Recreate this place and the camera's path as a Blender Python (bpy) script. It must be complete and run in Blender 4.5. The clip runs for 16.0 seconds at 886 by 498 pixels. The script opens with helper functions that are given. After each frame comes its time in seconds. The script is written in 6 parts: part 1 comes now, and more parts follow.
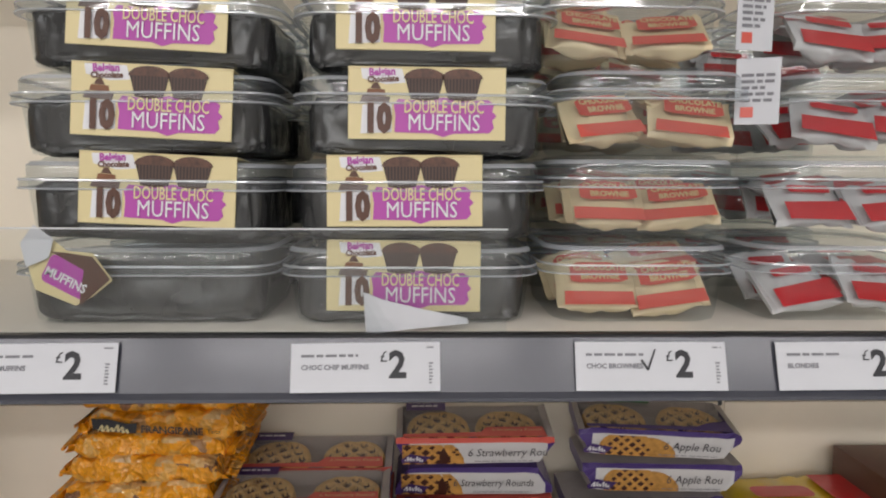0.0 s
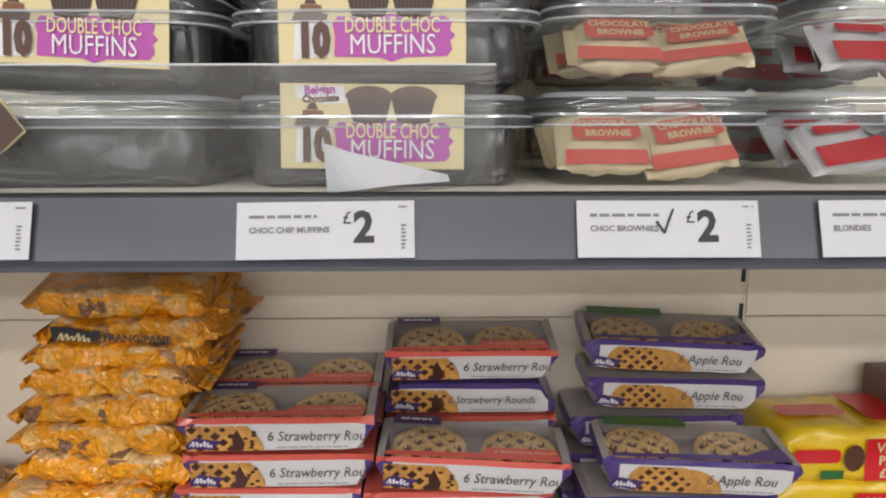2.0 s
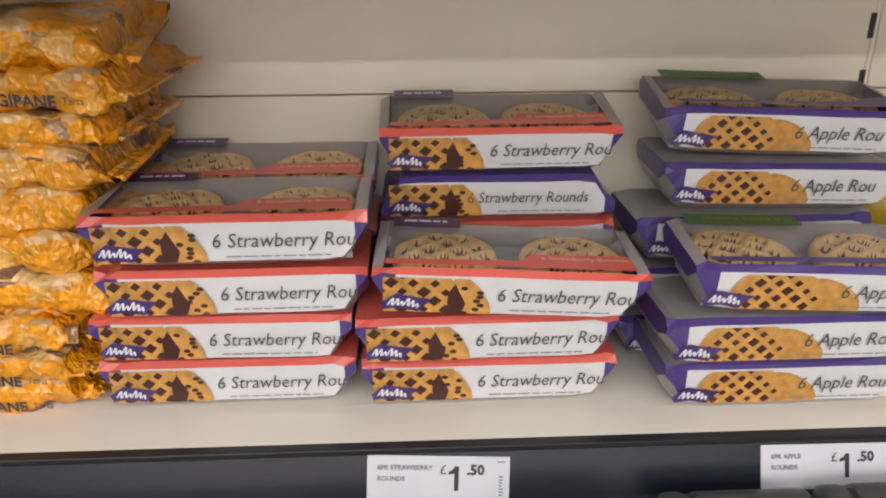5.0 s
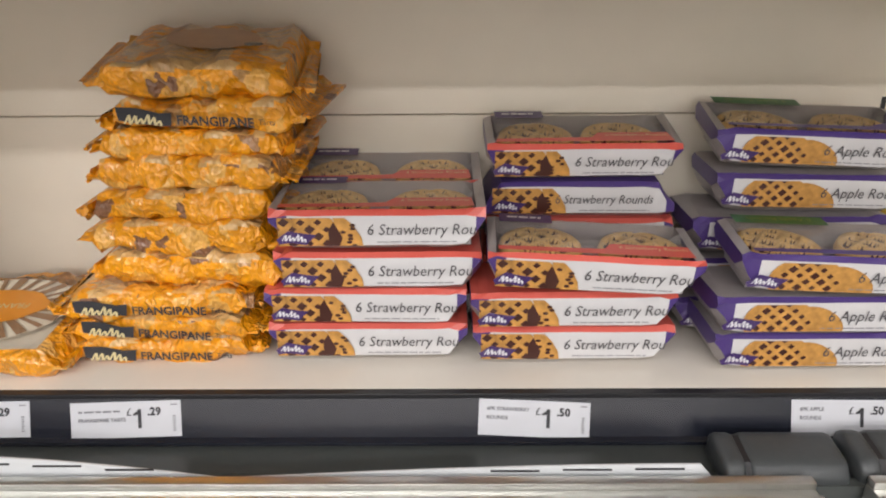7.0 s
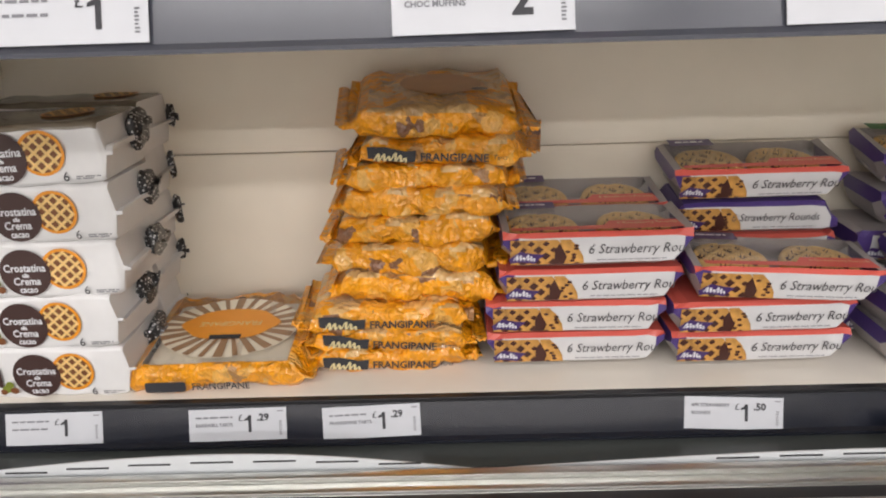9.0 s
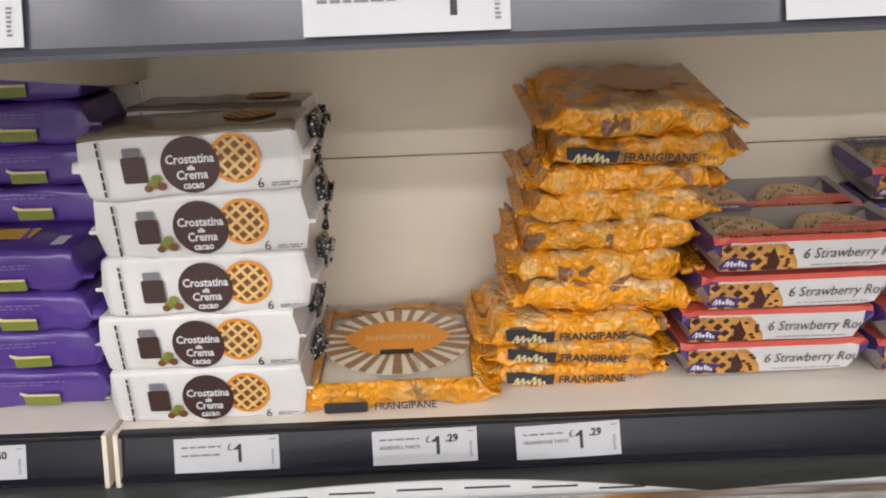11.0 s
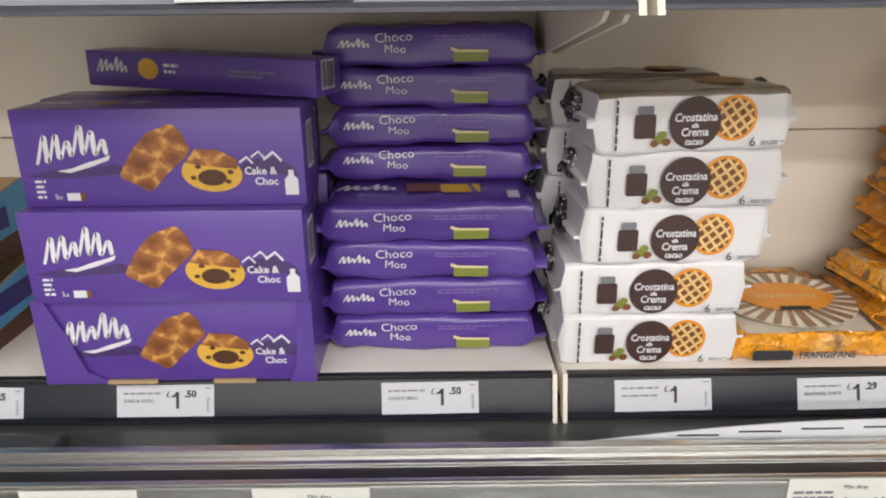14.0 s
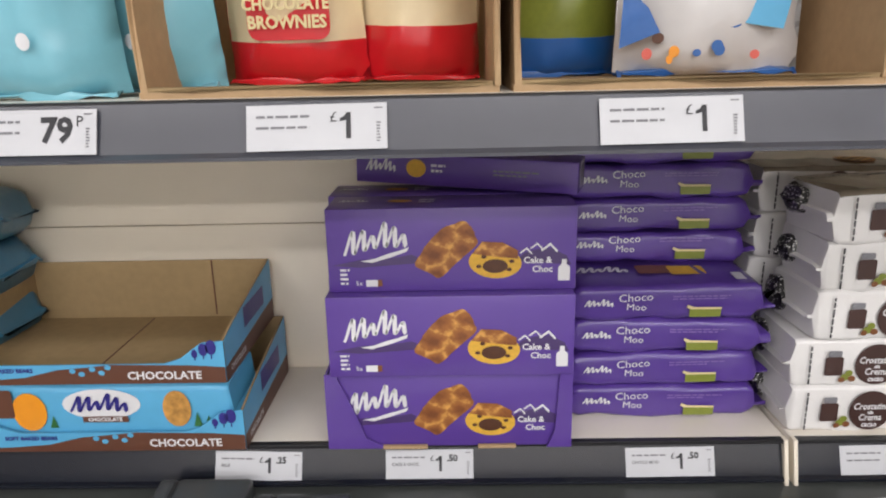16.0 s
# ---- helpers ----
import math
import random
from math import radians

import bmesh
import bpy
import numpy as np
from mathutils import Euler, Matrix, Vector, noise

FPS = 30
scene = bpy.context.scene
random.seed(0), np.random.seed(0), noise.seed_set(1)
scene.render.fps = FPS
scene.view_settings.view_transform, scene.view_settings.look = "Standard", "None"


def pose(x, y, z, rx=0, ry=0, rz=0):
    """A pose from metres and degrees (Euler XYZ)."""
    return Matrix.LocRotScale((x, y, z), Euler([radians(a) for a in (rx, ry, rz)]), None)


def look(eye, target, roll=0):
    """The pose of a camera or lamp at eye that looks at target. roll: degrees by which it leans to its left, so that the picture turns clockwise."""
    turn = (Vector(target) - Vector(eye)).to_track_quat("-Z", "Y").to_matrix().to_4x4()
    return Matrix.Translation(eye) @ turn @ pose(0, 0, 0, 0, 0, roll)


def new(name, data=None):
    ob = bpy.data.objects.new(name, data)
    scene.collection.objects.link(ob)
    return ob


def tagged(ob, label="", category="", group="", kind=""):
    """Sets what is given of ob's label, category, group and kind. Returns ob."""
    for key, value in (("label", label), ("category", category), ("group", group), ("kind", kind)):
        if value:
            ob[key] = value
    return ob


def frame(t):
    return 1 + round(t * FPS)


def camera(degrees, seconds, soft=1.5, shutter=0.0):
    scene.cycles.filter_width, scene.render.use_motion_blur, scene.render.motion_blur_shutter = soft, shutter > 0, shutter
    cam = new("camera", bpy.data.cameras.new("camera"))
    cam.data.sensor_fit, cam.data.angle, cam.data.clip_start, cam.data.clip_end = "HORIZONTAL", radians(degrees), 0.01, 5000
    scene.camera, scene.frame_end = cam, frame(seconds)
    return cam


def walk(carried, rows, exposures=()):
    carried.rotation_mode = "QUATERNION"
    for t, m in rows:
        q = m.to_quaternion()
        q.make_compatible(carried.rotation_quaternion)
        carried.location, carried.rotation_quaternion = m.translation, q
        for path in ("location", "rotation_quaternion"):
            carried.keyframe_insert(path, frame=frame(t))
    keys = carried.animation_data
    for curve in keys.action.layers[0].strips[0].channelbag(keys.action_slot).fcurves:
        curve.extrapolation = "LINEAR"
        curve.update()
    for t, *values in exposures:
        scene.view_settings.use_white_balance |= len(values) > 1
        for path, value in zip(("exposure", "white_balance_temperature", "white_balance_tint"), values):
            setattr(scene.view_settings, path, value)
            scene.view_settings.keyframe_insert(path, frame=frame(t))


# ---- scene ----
# the camera and its walk: along a supermarket shelf, x along the shelf, y into it
cam = camera(64.7, 16.0, soft=2.0)
PATH = [
    (0, (-0.002, 0.042, 1.494), (0.061, 2.029, 1.277), 0.3),
    (0.5, (-0.002, 0.051, 1.483), (0.051, 2.036, 1.243), 0.1),
    (1, (-0.003, 0.065, 1.471), (0.036, 2.046, 1.199), -0.1),
    (1.5, (0.007, 0.081, 1.451), (0.038, 2.058, 1.15), -0.0),
    (2, (0.017, 0.098, 1.434), (0.045, 2.069, 1.095), -0.1),
    (2.5, (0.004, 0.13, 1.405), (0.043, 2.093, 1.021), -0.2),
    (3, (0.001, 0.172, 1.383), (0.062, 2.12, 0.936), -0.2),
    (3.5, (0.005, 0.218, 1.359), (0.082, 2.146, 0.831), -0.3),
    (4, (0.004, 0.262, 1.333), (0.089, 2.163, 0.718), -0.3),
    (4.2, (0.003, 0.267, 1.326), (0.09, 2.159, 0.68), -0.3),
    (6.3, (-0.036, 0.201, 1.341), (-0.017, 2.061, 0.605), -0.5),
    (6.5, (-0.045, 0.188, 1.347), (-0.033, 2.05, 0.616), -0.4),
    (7, (-0.056, 0.15, 1.36), (-0.071, 2.019, 0.646), -0.4),
    (7.5, (-0.06, 0.121, 1.369), (-0.098, 1.994, 0.668), -0.7),
    (8, (-0.09, 0.101, 1.379), (-0.142, 1.977, 0.688), -1.2),
    (8.5, (-0.151, 0.093, 1.387), (-0.201, 1.972, 0.704), -1.6),
    (9, (-0.223, 0.087, 1.392), (-0.245, 1.967, 0.71), -1.7),
    (9.2, (-0.244, 0.089, 1.391), (-0.248, 1.969, 0.708), -1.6),
    (11.3, (-0.404, 0.126, 1.389), (-0.394, 2.007, 0.71), -2.2),
    (11.5, (-0.418, 0.122, 1.398), (-0.411, 1.996, 0.7), -2.4),
    (12, (-0.487, 0.093, 1.398), (-0.461, 1.967, 0.702), -2.3),
    (12.5, (-0.547, 0.072, 1.392), (-0.529, 1.946, 0.693), -2.0),
    (13, (-0.613, 0.056, 1.382), (-0.596, 1.933, 0.69), -1.5),
    (13.5, (-0.666, 0.048, 1.378), (-0.668, 1.93, 0.7), -1.0),
    (14, (-0.74, 0.072, 1.375), (-0.736, 1.957, 0.707), -0.6),
    (14.5, (-0.811, 0.101, 1.376), (-0.833, 1.993, 0.728), -0.7),
    (15, (-0.876, 0.072, 1.398), (-0.904, 1.976, 0.786), -0.9),
    (15.5, (-0.918, 0.034, 1.402), (-0.944, 1.947, 0.822), -1.1),
    (16, (-0.942, 0.011, 1.426), (-0.986, 1.939, 0.895), -1.3),
]
EXPOSURES = [(0.0, -1.02), (1.0, -0.90), (2.0, -0.78), (3.0, -0.68), (4.0, -0.56), (6.5, -0.42), (7.2, -0.46), (8.0, -0.50), (9.0, -0.58), (11.5, -0.60), (12.5, -0.60), (14.0, -0.50), (15.0, -0.44), (16.0, -0.60)]
walk(cam, [(t, look(eye, target, roll)) for t, eye, target, roll in PATH], EXPOSURES)

# ---- world and light: unseen ceiling lamps assumed for the shop hall ----
world = bpy.data.worlds.new("world")
scene.world = world
world.use_nodes = True
world.node_tree.nodes["Background"].inputs[0].default_value = (0.9, 0.95, 1.0, 1)
world.node_tree.nodes["Background"].inputs[1].default_value = 0.04


def area_lamp(name, x, y, z, sx, sy, watts, colour):
    lamp = bpy.data.lights.new(name, "AREA")
    lamp.shape, lamp.size, lamp.size_y, lamp.energy, lamp.color = "RECTANGLE", sx, sy, watts, colour
    ob = new(name, lamp)
    ob.matrix_world = pose(x, y, z)
    return ob


LAMP_Z = 3.0
# the two far rows are added to light the shelves' back panel evenly
LAMPS = [(x, y, watts) for y, watts in ((-1.5, 32), (-3.2, 70), (-5.3, 135)) for x in (-2.6, -0.4, 1.8)]
for lx, ly, watts in LAMPS:
    area_lamp("lamp_light", lx, ly, LAMP_Z - 0.07, 1.9, 0.28, watts, (1.0, 0.962, 0.965))


# ---- materials ----
def mat(name, colour, rough=0.5, metal=0.0, grain=60.0, vary=0.06, bump=0.05, big=6.0, coat=0.0, distance=0.001, spec=0.5):
    """A surface with two scales of variation in tone and a fine relief."""
    m = bpy.data.materials.new(name)
    m.use_nodes = True
    nt = m.node_tree
    b = nt.nodes["Principled BSDF"]
    b.inputs["Roughness"].default_value, b.inputs["Metallic"].default_value = rough, metal
    b.inputs["Coat Weight"].default_value, b.inputs["Coat Roughness"].default_value = coat, 0.12
    b.inputs["Specular IOR Level"].default_value = spec
    co = nt.nodes.new("ShaderNodeTexCoord")
    n1, n2 = nt.nodes.new("ShaderNodeTexNoise"), nt.nodes.new("ShaderNodeTexNoise")
    for n, s in ((n1, grain), (n2, big)):
        n.inputs["Scale"].default_value, n.inputs["Detail"].default_value = s, 3
        nt.links.new(co.outputs["Object"], n.inputs["Vector"])
    add = nt.nodes.new("ShaderNodeMath")
    add.operation = "ADD"
    nt.links.new(n1.outputs["Fac"], add.inputs[0])
    nt.links.new(n2.outputs["Fac"], add.inputs[1])
    ramp = nt.nodes.new("ShaderNodeMapRange")
    ramp.inputs["From Min"].default_value, ramp.inputs["From Max"].default_value = 0.6, 1.4
    ramp.inputs["To Min"].default_value, ramp.inputs["To Max"].default_value = 1 - vary, 1 + vary
    nt.links.new(add.outputs[0], ramp.inputs["Value"])
    mul = nt.nodes.new("ShaderNodeVectorMath")
    mul.operation = "SCALE"
    mul.inputs[0].default_value = colour
    nt.links.new(ramp.outputs[0], mul.inputs["Scale"])
    nt.links.new(mul.outputs[0], b.inputs["Base Color"])
    if bump:
        bp = nt.nodes.new("ShaderNodeBump")
        bp.inputs["Strength"].default_value, bp.inputs["Distance"].default_value = bump, distance
        nt.links.new(n1.outputs["Fac"], bp.inputs["Height"])
        nt.links.new(bp.outputs[0], b.inputs["Normal"])
    return m


def clear_mat(name, tint, gloss=0.12, rough=0.1, haze=0.0, haze_colour=(0.8, 0.8, 0.8)):
    """Thin clear plastic or glass: it lets the light through, with a gloss and some haze."""
    m = bpy.data.materials.new(name)
    m.use_nodes = True
    nt = m.node_tree
    nt.nodes.clear()
    out = nt.nodes.new("ShaderNodeOutputMaterial")
    tr, gl, df = nt.nodes.new("ShaderNodeBsdfTransparent"), nt.nodes.new("ShaderNodeBsdfGlossy"), nt.nodes.new("ShaderNodeBsdfDiffuse")
    tr.inputs[0].default_value = (*tint, 1)
    gl.inputs["Roughness"].default_value = rough
    df.inputs[0].default_value = (*haze_colour, 1)
    co, n = nt.nodes.new("ShaderNodeTexCoord"), nt.nodes.new("ShaderNodeTexNoise")
    n.inputs["Scale"].default_value = 45
    nt.links.new(co.outputs["Object"], n.inputs["Vector"])
    bp = nt.nodes.new("ShaderNodeBump")
    bp.inputs["Strength"].default_value, bp.inputs["Distance"].default_value = 0.15, 0.002
    nt.links.new(n.outputs["Fac"], bp.inputs["Height"])
    nt.links.new(bp.outputs[0], gl.inputs["Normal"])
    a, c = nt.nodes.new("ShaderNodeMixShader"), nt.nodes.new("ShaderNodeMixShader")
    a.inputs[0].default_value, c.inputs[0].default_value = haze, gloss
    nt.links.new(tr.outputs[0], a.inputs[1])
    nt.links.new(df.outputs[0], a.inputs[2])
    nt.links.new(a.outputs[0], c.inputs[1])
    nt.links.new(gl.outputs[0], c.inputs[2])
    nt.links.new(c.outputs[0], out.inputs[0])
    return m


def film_mat(name, c1, c2, c3, scale=38.0, gloss=0.25, stretch=(1, 1, 0.8), share=0.55):
    """Crinkled printed wrapping film in patches of three colours."""
    m = mat(name, c1, rough=0.28, grain=90, vary=0.1, bump=0.5, coat=gloss, distance=0.002)
    nt = m.node_tree
    b = nt.nodes["Principled BSDF"]
    co = nt.nodes.new("ShaderNodeTexCoord")
    mp = nt.nodes.new("ShaderNodeMapping")
    mp.inputs["Scale"].default_value = stretch
    info = nt.nodes.new("ShaderNodeObjectInfo")
    off = nt.nodes.new("ShaderNodeVectorMath")
    off.operation = "SCALE"
    off.inputs[0].default_value = (7.0, 3.0, 5.0)
    nt.links.new(info.outputs["Random"], off.inputs["Scale"])
    nt.links.new(off.outputs[0], mp.inputs["Location"])
    nt.links.new(co.outputs["Object"], mp.inputs["Vector"])
    v, n = nt.nodes.new("ShaderNodeTexVoronoi"), nt.nodes.new("ShaderNodeTexNoise")
    v.inputs["Scale"].default_value, n.inputs["Scale"].default_value = scale, scale * 1.3
    nt.links.new(mp.outputs[0], v.inputs["Vector"])
    nt.links.new(mp.outputs[0], n.inputs["Vector"])
    warp_in = nt.nodes.new("ShaderNodeVectorMath")
    warp_in.operation = "MULTIPLY_ADD"
    warp_in.inputs[1].default_value = (0.014, 0.014, 0.014)
    nt.links.new(n.outputs["Color"], warp_in.inputs[0])
    nt.links.new(mp.outputs[0], warp_in.inputs[2])
    nt.links.new(warp_in.outputs[0], v.inputs["Vector"])
    r = nt.nodes.new("ShaderNodeValToRGB")
    r.color_ramp.interpolation = "EASE"
    e = r.color_ramp.elements
    e[0].position, e[0].color = share, (*c1, 1)
    e[1].position, e[1].color = 0.97, (*c3, 1)
    for at, c in ((share + 0.08, c2), (0.94, c2)):
        e.new(at).color = (*c, 1)
    sep = nt.nodes.new("ShaderNodeSeparateColor")
    nt.links.new(v.outputs["Color"], sep.inputs[0])
    nt.links.new(sep.outputs[0], r.inputs[0])
    tone = nt.nodes.new("ShaderNodeMixRGB")
    tone.blend_type = "MULTIPLY"
    tone.inputs[0].default_value = 0.55
    soft = nt.nodes.new("ShaderNodeMapRange")
    soft.inputs["From Min"].default_value, soft.inputs["From Max"].default_value = 0.3, 0.7
    soft.inputs["To Min"].default_value, soft.inputs["To Max"].default_value = 0.6, 1.25
    nt.links.new(n.outputs["Fac"], soft.inputs["Value"])
    nt.links.new(r.outputs[0], tone.inputs[1])
    nt.links.new(soft.outputs[0], tone.inputs[2])
    nt.links.new(tone.outputs[0], b.inputs["Base Color"])
    # crumpled facets
    fold = nt.nodes.new("ShaderNodeTexVoronoi")
    fold.inputs["Scale"].default_value = 70
    warp = nt.nodes.new("ShaderNodeVectorMath")
    warp.operation = "MULTIPLY_ADD"
    warp.inputs[1].default_value = (0.03, 0.03, 0.03)
    nt.links.new(n.outputs["Color"], warp.inputs[0])
    nt.links.new(mp.outputs[0], warp.inputs[2])
    nt.links.new(warp.outputs[0], fold.inputs["Vector"])
    bp2 = nt.nodes.new("ShaderNodeBump")
    bp2.inputs["Strength"].default_value, bp2.inputs["Distance"].default_value = 0.75, 0.006
    nt.links.new(fold.outputs["Distance"], bp2.inputs["Height"])
    nt.links.new(bp2.outputs[0], b.inputs["Normal"])
    nt.links.new(bp2.outputs[0], b.inputs["Coat Normal"])
    b.inputs["Roughness"].default_value, b.inputs["Coat Roughness"].default_value = 0.3, 0.03
    return m


def lump_mat(name, dark, mid, bright, scale):
    """Brown lumps with golden seams between them, as on a printed cake."""
    m = mat(name, mid, 0.4, bump=0)
    nt = m.node_tree
    co, mp = nt.nodes.new("ShaderNodeTexCoord"), nt.nodes.new("ShaderNodeMapping")
    mp.inputs["Rotation"].default_value = (0, 0, radians(40))
    nt.links.new(co.outputs["Object"], mp.inputs["Vector"])
    v = nt.nodes.new("ShaderNodeTexVoronoi")
    v.feature = "DISTANCE_TO_EDGE"
    v.inputs["Scale"].default_value, v.inputs["Randomness"].default_value = scale, 0.55
    n = nt.nodes.new("ShaderNodeTexNoise")
    n.inputs["Scale"].default_value, n.inputs["Detail"].default_value = scale * 3, 4
    nt.links.new(mp.outputs[0], v.inputs["Vector"])
    nt.links.new(mp.outputs[0], n.inputs["Vector"])
    ad = nt.nodes.new("ShaderNodeMath")
    ad.operation = "MULTIPLY_ADD"
    ad.inputs[1].default_value = 0.62
    nt.links.new(n.outputs["Fac"], ad.inputs[0])
    nt.links.new(v.outputs["Distance"], ad.inputs[2])
    r = nt.nodes.new("ShaderNodeValToRGB")
    e = r.color_ramp.elements
    e[0].position, e[0].color = 0.26, (*bright, 1)
    e[1].position, e[1].color = 0.74, (*dark, 1)
    e.new(0.42).color = (*mid, 1)
    nt.links.new(ad.outputs[0], r.inputs[0])
    nt.links.new(r.outputs[0], nt.nodes["Principled BSDF"].inputs["Base Color"])
    return m


def dot_mat(name, ground, dot, scale):
    """Small pale dots on a dark film."""
    m = mat(name, ground, 0.3, coat=0.4)
    nt = m.node_tree
    co, v, r = nt.nodes.new("ShaderNodeTexCoord"), nt.nodes.new("ShaderNodeTexVoronoi"), nt.nodes.new("ShaderNodeValToRGB")
    v.inputs["Scale"].default_value = scale
    e = r.color_ramp.elements
    e[0].position, e[0].color = 0.26, (*dot, 1)
    e[1].position, e[1].color = 0.34, (*ground, 1)
    nt.links.new(co.outputs["Object"], v.inputs["Vector"])
    nt.links.new(v.outputs["Distance"], r.inputs[0])
    nt.links.new(r.outputs[0], nt.nodes["Principled BSDF"].inputs["Base Color"])
    return m


def pleat_mat(name, dark, pale, scale):
    """Fine upright pleats in two tones."""
    m = mat(name, dark, 0.5)
    nt = m.node_tree
    co, wave, mix = nt.nodes.new("ShaderNodeTexCoord"), nt.nodes.new("ShaderNodeTexWave"), nt.nodes.new("ShaderNodeMixRGB")
    wave.inputs["Scale"].default_value, wave.inputs["Distortion"].default_value = scale, 0.6
    mix.inputs[1].default_value, mix.inputs[2].default_value = (*dark, 1), (*pale, 1)
    nt.links.new(co.outputs["Object"], wave.inputs["Vector"])
    nt.links.new(wave.outputs["Fac"], mix.inputs[0])
    nt.links.new(mix.outputs[0], nt.nodes["Principled BSDF"].inputs["Base Color"])
    return m


